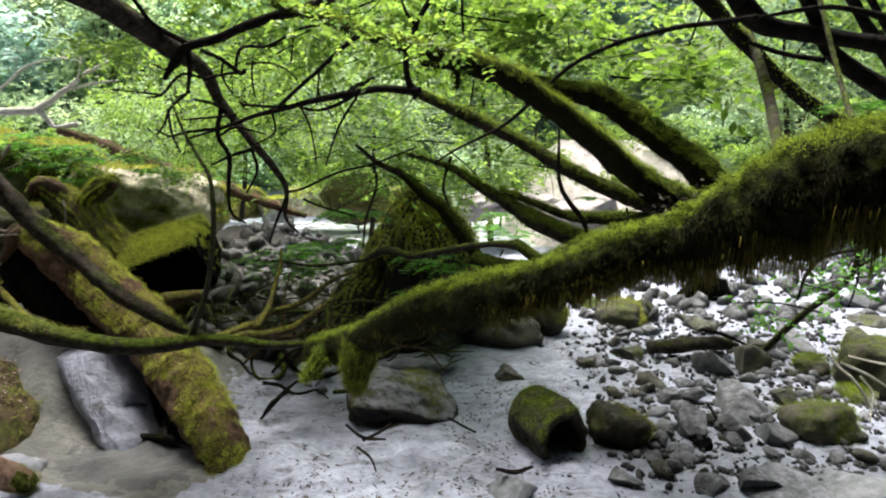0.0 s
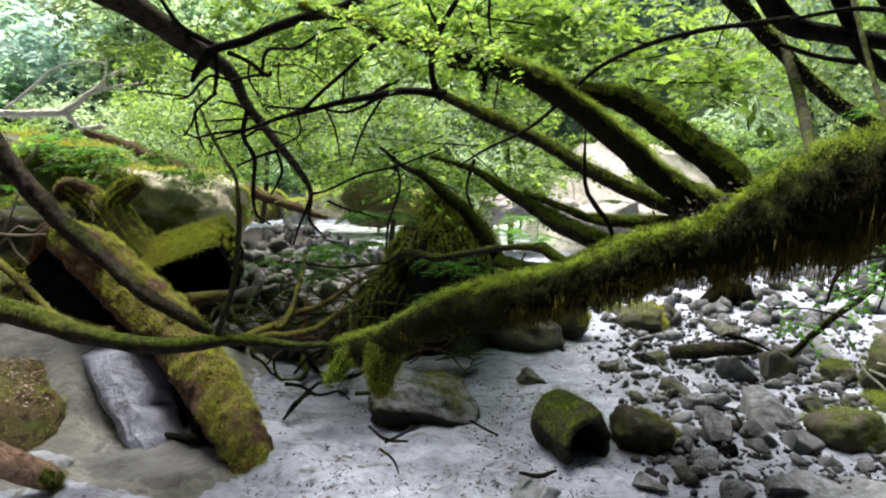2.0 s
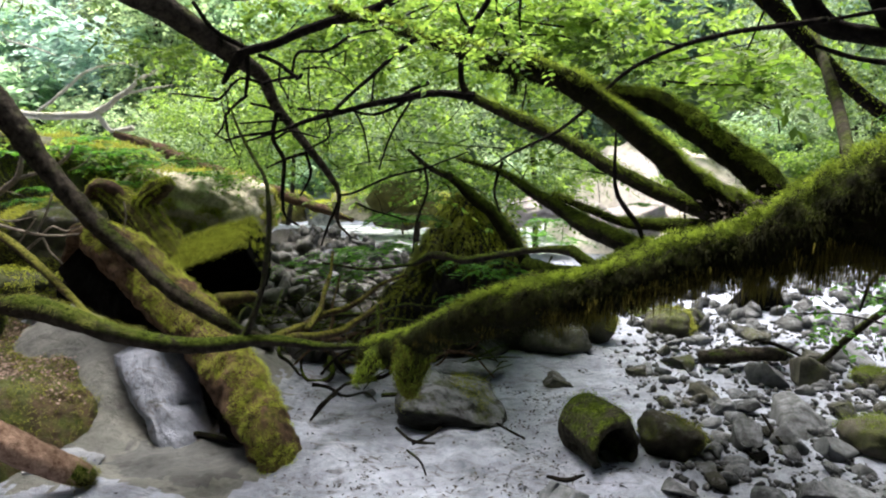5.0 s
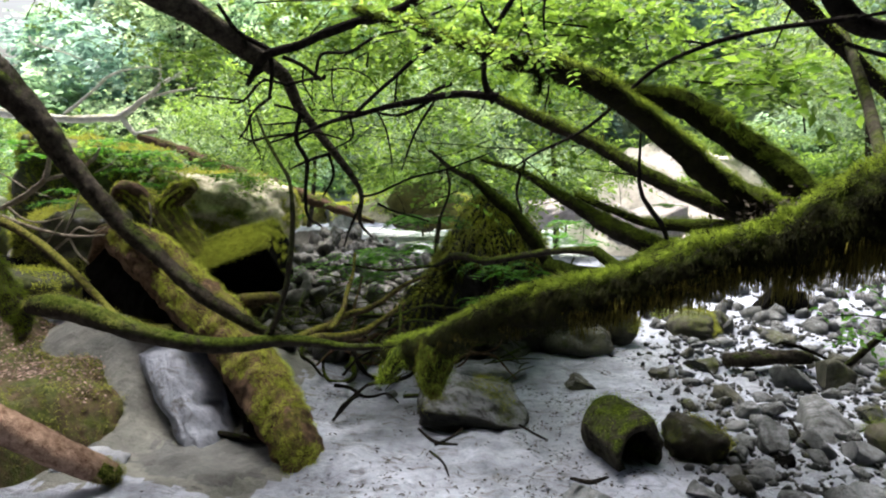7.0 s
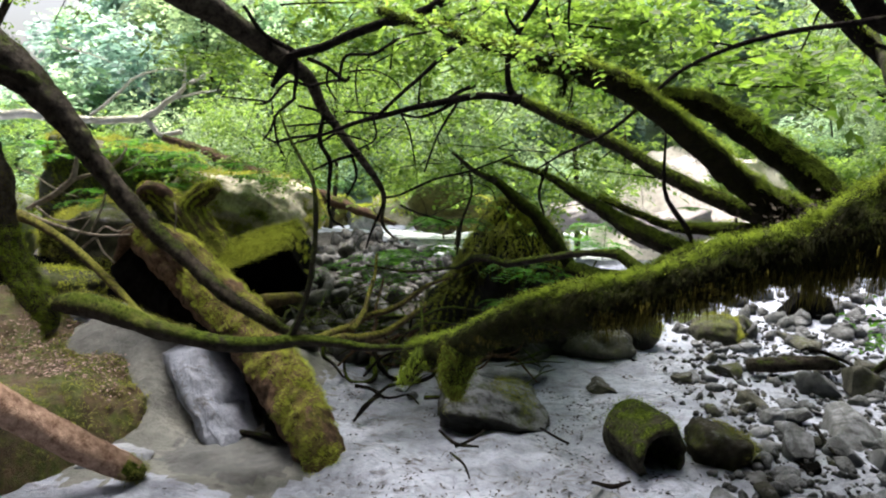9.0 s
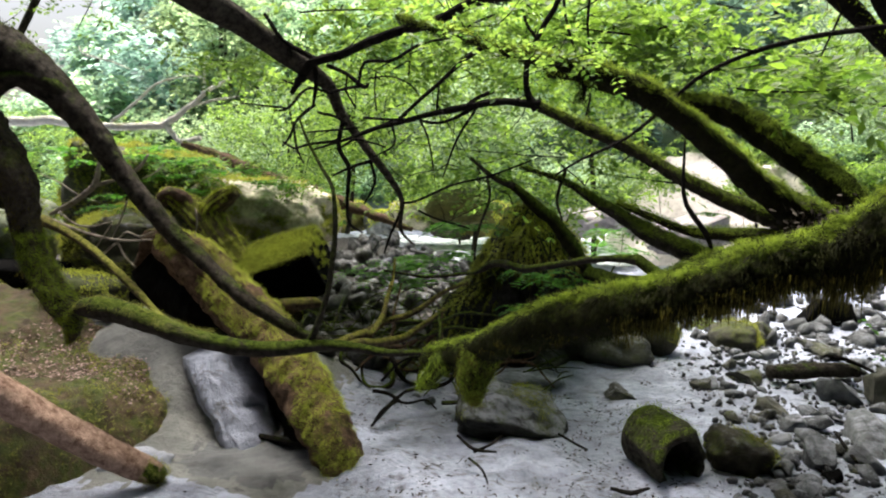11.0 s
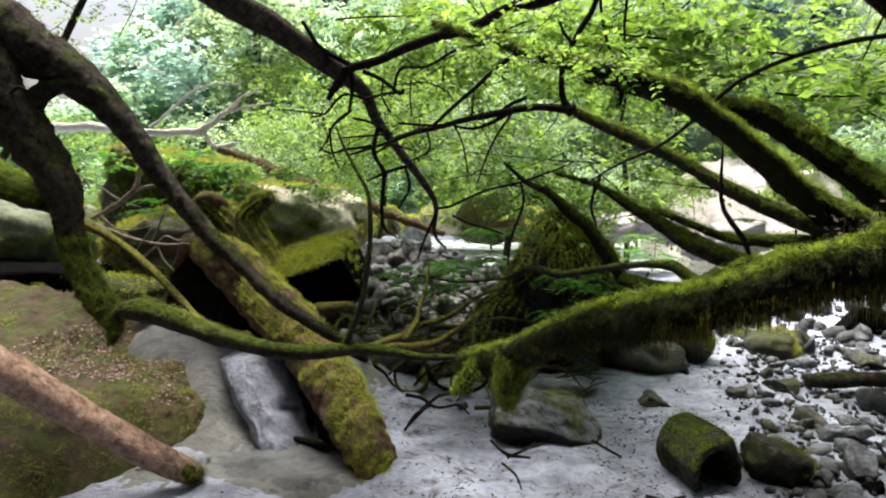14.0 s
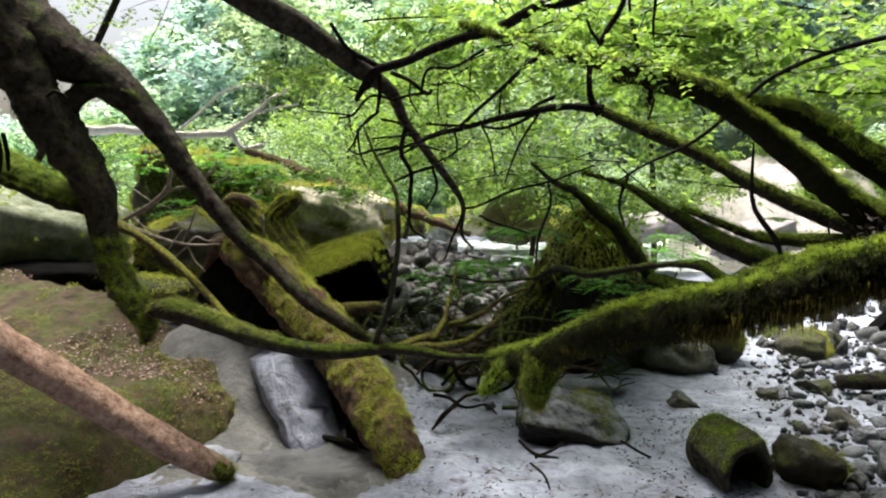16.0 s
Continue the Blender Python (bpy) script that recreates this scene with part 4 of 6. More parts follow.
twigs = (
    [(-0.094, 2.600, 1.707, 0.031), (-0.152, 2.600, 1.791, 0.019), (-0.153, 2.600, 1.915, 0.017), (-0.092, 2.600, 2.046, 0.016), (-0.019, 2.600, 2.175, 0.016), (0.014, 2.600, 2.348, 0.016), (0.081, 2.600, 2.594, 0.016)], [(-0.116, 2.600, 2.011, 0.010), (-0.155, 2.600, 2.061, 0.009), (-0.175, 2.600, 2.122, 0.008)],
    [(-0.094, 2.600, 1.712, 0.028), (-0.256, 2.620, 1.733, 0.022), (-0.417, 2.650, 1.727, 0.020), (-0.674, 2.700, 1.674, 0.018), (-0.917, 2.750, 1.635, 0.014), (-1.115, 2.800, 1.573, 0.010), (-1.276, 2.800, 1.529, 0.006)], [(-0.391, 2.650, 1.719, 0.012), (-0.472, 2.650, 1.676, 0.011), (-0.569, 2.660, 1.647, 0.009), (-0.674, 2.700, 1.663, 0.008)],
    [(-0.787, 2.700, 1.665, 0.011), (-0.587, 2.700, 1.829, 0.012), (-0.395, 2.700, 1.979, 0.015), (-0.288, 2.700, 2.052, 0.013)], [(-0.573, 2.700, 1.847, 0.004), (-0.589, 2.700, 1.710, 0.007)], [(-0.678, 2.720, 1.665, 0.007), (-0.637, 2.720, 1.585, 0.006), (-0.611, 2.720, 1.439, 0.004)],
    [(-0.391, 2.650, 1.714, 0.008), (-0.488, 2.660, 1.558, 0.007), (-0.555, 2.670, 1.384, 0.004)], [(-0.815, 2.700, 1.660, 0.007), (-0.804, 2.700, 1.550, 0.006), (-0.912, 2.700, 1.488, 0.004)], [(-0.958, 2.700, 1.681, 0.008), (-0.815, 2.700, 1.668, 0.008), (-0.674, 2.700, 1.671, 0.007)],
    [(0.052, 2.100, 1.769, 0.005), (0.015, 2.100, 1.883, 0.006), (-0.014, 2.100, 2.001, 0.007), (-0.039, 2.100, 2.302, 0.007)], [(0.088, 2.200, 1.863, 0.005), (0.075, 2.200, 1.964, 0.006), (0.079, 2.200, 2.044, 0.007), (0.096, 2.200, 2.336, 0.007)], [(-0.310, 2.650, 1.789, 0.013), (-0.390, 2.650, 1.760, 0.012), (-0.471, 2.650, 1.702, 0.007)],
)
for i, pts in enumerate(twigs):
    limb("twig", [(x, y, z, q * 0.85) for x, y, z, q in pts], BARK_DARK, lean, 6, 0.03, 0.1, 200 + i, 6, 0.8)
    offshoots("twig_spray", rng, pts, lean, BARK_DARK, 4, 0.14)
arc = thing("arching_branch", "thin dark branch arching across the clearing", "branch")
limb("branch", [(1.005, 1.900, 1.855, 0.0108), (0.863, 2.000, 1.857, 0.0094), (0.658, 2.100, 1.834, 0.0086), (0.488, 2.150, 1.761, 0.0079), (0.366, 2.200, 1.650, 0.0079), (0.232, 2.250, 1.539, 0.0065), (0.074, 2.300, 1.459, 0.0050), (-0.027, 2.300, 1.398, 0.0036)], BARK_DARK, arc, 8, 0.03, 0.1, 41, 6, 0.8)
limb("twig", [(0.474, 2.300, 1.539, 0.004), (0.480, 2.300, 1.328, 0.009), (0.515, 2.300, 1.249, 0.011), (0.588, 2.350, 1.164, 0.012), (0.629, 2.400, 1.099, 0.010)], BARK_DARK, arc, 6, 0.03, 0.1, 42)
limb("twig", [(0.640, 2.100, 1.825, 0.004), (0.593, 2.100, 1.836, 0.004), (0.545, 2.100, 1.843, 0.002)], BARK_DARK, arc, 6, 0.03, 0.1, 43)

# ---- dark limbs overhead ----
over = thing("overhanging_tree", "black silhouetted limbs of an overhanging tree", "tree")
for i, pts in enumerate((
    [(0.818, 2.100, 2.048, 0.038), (0.925, 2.100, 1.963, 0.037), (1.058, 2.100, 1.827, 0.031), (1.216, 2.100, 1.678, 0.029), (1.351, 2.100, 1.577, 0.031), (1.484, 2.100, 1.505, 0.034)],
    [(0.933, 2.000, 2.018, 0.042), (1.051, 2.000, 1.872, 0.043), (1.201, 2.000, 1.825, 0.035), (1.365, 1.950, 1.784, 0.034), (1.597, 1.900, 1.724, 0.039)],
    [(1.163, 2.000, 2.018, 0.029), (1.245, 2.000, 1.872, 0.029), (1.306, 2.000, 1.760, 0.033), (1.476, 2.000, 1.646, 0.038), (1.626, 1.900, 1.514, 0.042)],
    [(0.954, 1.800, 1.834, 0.006), (1.161, 1.800, 1.858, 0.010), (1.334, 1.750, 1.803, 0.013), (1.451, 1.700, 1.769, 0.013)], [(0.977, 1.900, 1.781, 0.008), (1.092, 1.900, 1.742, 0.010), (1.192, 1.850, 1.712, 0.011)],
    [(1.519, 2.300, 2.069, 0.027), (1.627, 2.300, 1.900, 0.025), (1.760, 2.300, 1.727, 0.029), (1.868, 2.300, 1.594, 0.030)], [(1.792, 2.600, 2.156, 0.018), (1.915, 2.600, 1.965, 0.018), (2.035, 2.600, 1.818, 0.018)],
)):
    _, v, n = limb("limb", [(x, y, z, q * 0.78) for x, y, z, q in pts], BARK_DARK, over, 10, 0.025, 0.16, 50 + i, 9)
    if i < 1:
        fuzz("moss", rng, v, n, over, 2500, 0.008, 0.0018, -0.3)
        strands("hanging_moss", rng, v, n, over, 160, 0.035, 0.0016)
sap = thing("sapling", "slender upright shoot growing from the mossy trunk", "tree")
limb("trunk", [(1.114, 2.300, 2.151, 0.011), (1.099, 2.200, 1.959, 0.014), (1.087, 2.050, 1.769, 0.015), (1.056, 1.900, 1.615, 0.017), (0.927, 1.600, 1.441, 0.016), (0.771, 1.300, 1.329, 0.015)], BARK_WET, sap, 10, 0.05, 0.1, 61)
sap2 = thing("sapling", "thin leaning stem with dark bark", "tree")
limb("trunk", [(1.221, 2.000, 2.018, 0.008), (1.110, 1.650, 1.619, 0.007), (0.988, 1.400, 1.484, 0.008), (0.847, 1.150, 1.384, 0.008)], BARK_WET, sap2, 8, 0.05, 0.1, 62)

# ---- fallen log and its neighbours ----
log = thing("fallen_log", "broken mossy log leaning out of the silt", "log")
LOG = [(-2.327, 3.050, 0.990, 0.104), (-2.127, 3.000, 0.891, 0.141), (-1.927, 2.950, 0.736, 0.149), (-1.548, 2.780, 0.486, 0.146), (-1.273, 2.600, 0.262, 0.140), (-1.106, 2.460, 0.129, 0.124), (-1.020, 2.390, 0.026, 0.112), (-0.965, 2.360, -0.079, 0.094), (-0.928, 2.360, -0.196, 0.071), (-0.875, 2.360, -0.361, 0.06)]
_, v, n = limb("trunk", LOG, LOG_BARK, log, 40, 0.012, 0.15, 5, 14)
keep = [(a, b) for a, b in zip(v, n) if noise.noise(a * 4) + 0.4 * noise.noise(a * 11) > -0.06 - 0.30 * b.z + 0.45 * smoothstep(0.40, 0.05, a.z) * smoothstep(-0.5, 0.6, b.x)]
shag("moss", rng, [a for a, _ in keep], [b for _, b in keep], log, 60000, 0.010, 0.0013, 0.05, FUZZ_OLIVE, 0.8, 0.4, 0.35, 22.0)
# added black tube standing in for the shade in and under the log
limb("hollow_side", [(-2.509, 3.200, 0.847, 0.163), (-2.261, 3.150, 0.643, 0.196), (-1.827, 3.020, 0.420, 0.162), (-1.510, 2.830, 0.189, 0.145), (-1.262, 2.620, 0.034, 0.120), (-1.075, 2.460, -0.087, 0.085)], SHADE_WOOD, log, 16, 0.03, 0.25, 70, 7)
c = Vector((-2.374, 3.050, 0.927))
ring = [(c + Vector((0.012 * math.sin(5 * a), 0, 0)) + 0.135 * Vector((math.cos(a) * 0.8, math.cos(a) * -0.1 - 0.05, math.sin(a))), a) for a in [radians(d) for d in range(20, 235, 12)]]
limb("torn_rim", [(*p, 0.022 + 0.010 * math.sin(3 * a)) for p, a in ring], BARK_BROWN, log, 8, 0.02, 0.35, 71, 14)
for i, pts in enumerate(([(-2.326, 3.000, 1.043, 0.050), (-2.152, 2.950, 0.994, 0.066), (-2.022, 2.900, 0.888, 0.065), (-1.913, 2.850, 0.784, 0.026)], [(-2.553, 3.050, 0.819, 0.017), (-2.464, 3.050, 0.960, 0.045), (-2.289, 3.000, 1.054, 0.057)])):
    limb("torn_wood", pts, BARK_BROWN, log, 10, 0.02, 0.3, 72 + i, 12)

stump = thing("forked_stump", "forked broken stump coated in yellow moss", "stump")
for i, pts in enumerate(([(-2.019, 4.000, 0.250, 0.133), (-2.343, 4.200, 0.473, 0.144), (-2.713, 4.400, 0.720, 0.156), (-2.964, 4.500, 0.978, 0.144), (-3.198, 4.550, 1.123, 0.100), (-3.315, 4.550, 1.207, 0.085), (-3.440, 4.550, 1.147, 0.050)], [(-2.889, 4.450, 0.860, 0.108), (-2.903, 4.500, 1.077, 0.099), (-2.772, 4.500, 1.200, 0.083), (-2.686, 4.500, 1.249, 0.059)])):
    _, v, n = limb("trunk" if i == 0 else "fork", pts, MOSS_YELLOW, stump, 14, 0.02, 0.2, 80 + i, 9)
    shag("moss", rng, v, n, stump, 26000, 0.014, 0.0022, -0.3, FUZZ_YELLOW, 0.9, 0.4, 0.35, 16.0)
limb("torn_top", [(-3.426, 4.500, 1.140, 0.040), (-3.316, 4.500, 1.225, 0.065), (-3.170, 4.480, 1.201, 0.054), (-3.054, 4.450, 1.095, 0.025)], BARK_BROWN, stump, 8, 0.02, 0.3, 83, 12)

diag = thing("fallen_branch", "long dark branch slanting down across the log", "branch")
_, v, n = limb("branch", [(-3.111, 2.250, 2.330, 0.202), (-2.865, 2.300, 2.160, 0.166), (-2.686, 2.330, 2.033, 0.131), (-2.517, 2.360, 1.931, 0.109), (-2.361, 2.400, 1.782, 0.080), (-2.233, 2.420, 1.625, 0.062), (-2.130, 2.450, 1.440, 0.052), (-1.992, 2.460, 1.257, 0.046), (-1.860, 2.460, 1.107, 0.042), (-1.704, 2.450, 0.982, 0.038), (-1.512, 2.420, 0.827, 0.035), (-1.333, 2.410, 0.718, 0.031), (-1.189, 2.410, 0.645, 0.026), (-1.064, 2.420, 0.603, 0.014)], BARK_SMOOTH, diag, 20, 0.012, 0.16, 6, 13)
shag("moss", rng, v, n, diag, 12000, 0.008, 0.0011, 0.62, MOSS_SHADED, 0.8, 0.4, 0.35, 9.0)
limb("bend", [(-2.632, 2.250, 1.719, 0.055), (-2.582, 2.260, 1.790, 0.048), (-2.496, 2.280, 1.832, 0.040), (-2.407, 2.320, 1.840, 0.036), (-2.348, 2.360, 1.804, 0.045), (-2.333, 2.400, 1.741, 0.048)], BARK, diag, 12, 0.015, 0.16, 84, 12)
left = thing("broken_limb", "dark mossy limb with a broken hanging end", "branch")
_, v, n = limb("limb", [(-2.901, 2.100, 2.365, 0.140), (-2.842, 2.150, 2.158, 0.125), (-2.760, 2.180, 1.934, 0.115), (-2.682, 2.200, 1.741, 0.105), (-2.592, 2.220, 1.575, 0.102), (-2.479, 2.220, 1.409, 0.084), (-2.427, 2.210, 1.275, 0.067), (-2.414, 2.200, 1.140, 0.061), (-2.353, 2.180, 0.980, 0.060), (-2.247, 2.160, 0.834, 0.064), (-2.175, 2.150, 0.725, 0.038), (-2.196, 2.150, 0.647, 0.009)], BARK_SMOOTH, left, 22, 0.012, 0.20, 8, 14)
shag("moss", rng, [a for a in v if a.z < 1.15], [b for a, b in zip(v, n) if a.z < 1.15], left, 14000, 0.012, 0.0011, 0.0, None, 0.9, 0.4)
shag("bark_fuzz", rng, v, n, left, 26000, 0.012, 0.0010, -0.95, STRAND, 1.0, 0.4)
curtain("hanging_moss", rng, v, n, left, 24, 30, 0.05, 0.0011)
_, v, n = limb("side_limb", [(-3.759, 2.500, 1.665, 0.112), (-3.510, 2.480, 1.573, 0.105), (-3.279, 2.440, 1.496, 0.094), (-3.000, 2.380, 1.404, 0.082), (-2.749, 2.320, 1.338, 0.072), (-2.546, 2.250, 1.299, 0.062)], MOSS, left, 16, 0.014, 0.2, 85, 13)
shag("moss", rng, v, n, left, 12000, 0.016, 0.0012, -0.3, None, 0.9, 0.4)
for i, pts in enumerate(([(-2.849, 2.100, 1.628, 0.011), (-2.839, 2.100, 1.517, 0.010), (-2.867, 2.100, 1.419, 0.004)], [(-2.810, 2.100, 1.627, 0.010), (-2.800, 2.100, 1.544, 0.011), (-2.805, 2.100, 1.455, 0.006)], [(-2.625, 2.150, 1.777, 0.007), (-2.552, 2.150, 1.815, 0.008), (-2.488, 2.150, 1.780, 0.004)], [(-3.218, 2.200, 1.358, 0.008), (-3.100, 2.200, 1.367, 0.006), (-2.985, 2.200, 1.379, 0.004)])):
    limb("twig", pts, BARK_DARK, left, 6, 0.02, 0.2, 86 + i, 12)
horiz = thing("mossy_branch", "thin mossy branch lying level over the silt", "branch")
_, v, n = limb("branch", [(-2.149, 2.150, 0.797, 0.021), (-2.096, 2.150, 0.810, 0.043), (-2.024, 2.160, 0.805, 0.053), (-1.920, 2.170, 0.783, 0.052), (-1.785, 2.180, 0.733, 0.046), (-1.656, 2.200, 0.682, 0.042), (-1.533, 2.230, 0.644, 0.039), (-1.385, 2.270, 0.610, 0.037), (-1.229, 2.300, 0.609, 0.034), (-1.072, 2.330, 0.622, 0.028), (-0.911, 2.340, 0.615, 0.023), (-0.749, 2.340, 0.597, 0.017), (-0.507, 2.300, 0.627, 0.011)], BARK, horiz, 16, 0.012, 0.12, 7, 14)
shag("moss", rng, [a for a in v if a.x < -1.55], [b for a, b in zip(v, n) if a.x < -1.55], horiz, 5000, 0.008, 0.0011, 0.35, FUZZ_BROWN, 0.9, 0.4, 0.35, 14.0)
shag("moss", rng, v, n, horiz, 5000, 0.006, 0.0010, 0.5, MOSS_SHADED)
limb("shoot", [(-1.133, 2.330, 0.618, 0.020), (-1.076, 2.340, 0.748, 0.014), (-1.028, 2.360, 0.917, 0.013), (-1.016, 2.400, 1.094, 0.013), (-1.031, 2.450, 1.324, 0.010), (-1.108, 2.500, 1.441, 0.008), (-1.192, 2.550, 1.561, 0.007), (-1.251, 2.600, 1.677, 0.004)], BARK, horiz, 8, 0.03, 0.1, 91, 9, 0.6)
for i, pts in enumerate(([(-1.052, 2.400, 0.598, 0.024), (-0.994, 2.600, 0.577, 0.023), (-0.901, 2.800, 0.613, 0.021), (-0.767, 2.900, 0.638, 0.017), (-0.625, 3.000, 0.731, 0.013), (-0.464, 3.000, 0.799, 0.008)], [(-1.011, 2.400, 0.583, 0.021), (-0.906, 2.600, 0.556, 0.026), (-0.797, 2.750, 0.531, 0.022), (-0.695, 2.850, 0.574, 0.018), (-0.601, 2.950, 0.662, 0.013)], [(-0.934, 2.600, 0.594, 0.017), (-0.899, 2.800, 0.676, 0.015), (-0.902, 3.000, 0.790, 0.011), (-0.908, 3.100, 0.905, 0.007)], [(-1.680, 3.000, 0.587, 0.030), (-1.584, 3.100, 0.617, 0.045), (-1.461, 3.150, 0.618, 0.042), (-1.410, 3.200, 0.590, 0.018)],
                          [(-0.591, 2.700, 0.499, 0.007), (-0.584, 2.750, 0.606, 0.010), (-0.597, 2.800, 0.684, 0.006)], [(-0.865, 2.900, 0.587, 0.013), (-0.692, 3.000, 0.564, 0.011), (-0.510, 3.100, 0.593, 0.010), (-0.318, 3.200, 0.562, 0.007)], [(-0.738, 2.900, 0.493, 0.009), (-0.577, 3.100, 0.506, 0.010), (-0.352, 3.200, 0.466, 0.007)])):
    ob = thing("dead_root", "gnarled mossy root in the dark gully", "root", "roots in the gully")
    limb("root", pts, MOSS_YELLOW if i < 4 else BARK, ob, 8, 0.025, 0.25, 100 + i, 11, 1.2)
r4 = np.random.default_rng(57)
for i in range(34):
    a = Vector((r4.uniform(-1.31, -0.23), r4.uniform(3.05, 3.75), 0))
    a.z = ground_z(a.x, a.y) + r4.uniform(0.03, 0.30)
    turn, row, rad = r4.uniform(-0.5, 0.9), [], r4.uniform(0.007, 0.020)
    for k in range(6):
        row.append((a.x, a.y, a.z, rad * (1 - 0.13 * k)))
        turn += r4.normal(0, 0.7)
        a = a + Vector((0.10 * math.cos(turn), 0.05 * r4.normal(), 0.09 * math.sin(turn)))
        a.z = max(a.z, ground_z(a.x, a.y) + 0.01)
    ob = thing("dead_root", "twisted dark root in the gully", "root", "roots in the gully")
    limb("root", row, (BARK, BARK_DARK, BARK_BROWN)[i % 3], ob, 8, 0.025, 0.25, 260 + i, 12, 1.0)
pole = thing("bare_pole", "bare barkless wooden pole resting on the silt", "log")
limb("shaft", [(-2.666, 1.550, 1.034, 0.096), (-2.483, 1.720, 0.748, 0.077), (-2.318, 1.800, 0.593, 0.072), (-2.150, 1.890, 0.415, 0.068), (-1.963, 1.980, 0.237, 0.064), (-1.838, 2.030, 0.139, 0.060), (-1.757, 2.070, 0.076, 0.047)], DEADWOOD, pole, 20, 0.015, 0.10, 11, 12)
_, v, n = limb("mossy_end", [(-1.801, 2.048, 0.110, 0.053), (-1.757, 2.070, 0.076, 0.047), (-1.731, 2.083, 0.056, 0.024)], MOSS, pole, 12, 0.015, 0.15, 111, 12)
shag("moss", rng, v, n, pole, 2500, 0.008, 0.0012, -0.5, FUZZ_BROWN)

# ---- bare branch hanging from above ----
upper = thing("overhead_branch", "dark bare branch hanging from above", "branch")
limb("branch", [(-1.776, 2.200, 2.296, 0.068), (-1.588, 2.350, 2.168, 0.065), (-1.495, 2.500, 2.117, 0.060), (-1.332, 2.600, 1.993, 0.050), (-1.238, 2.700, 1.920, 0.046), (-1.169, 2.800, 1.852, 0.036), (-1.127, 2.850, 1.721, 0.028), (-1.056, 2.900, 1.607, 0.024), (-0.960, 2.900, 1.481, 0.023), (-0.896, 2.950, 1.382, 0.020), (-0.841, 3.000, 1.256, 0.014), (-0.852, 3.000, 1.098, 0.010), (-0.782, 3.000, 1.013, 0.005)], BARK_SMOOTH, upper, 14, 0.03, 0.1, 9)
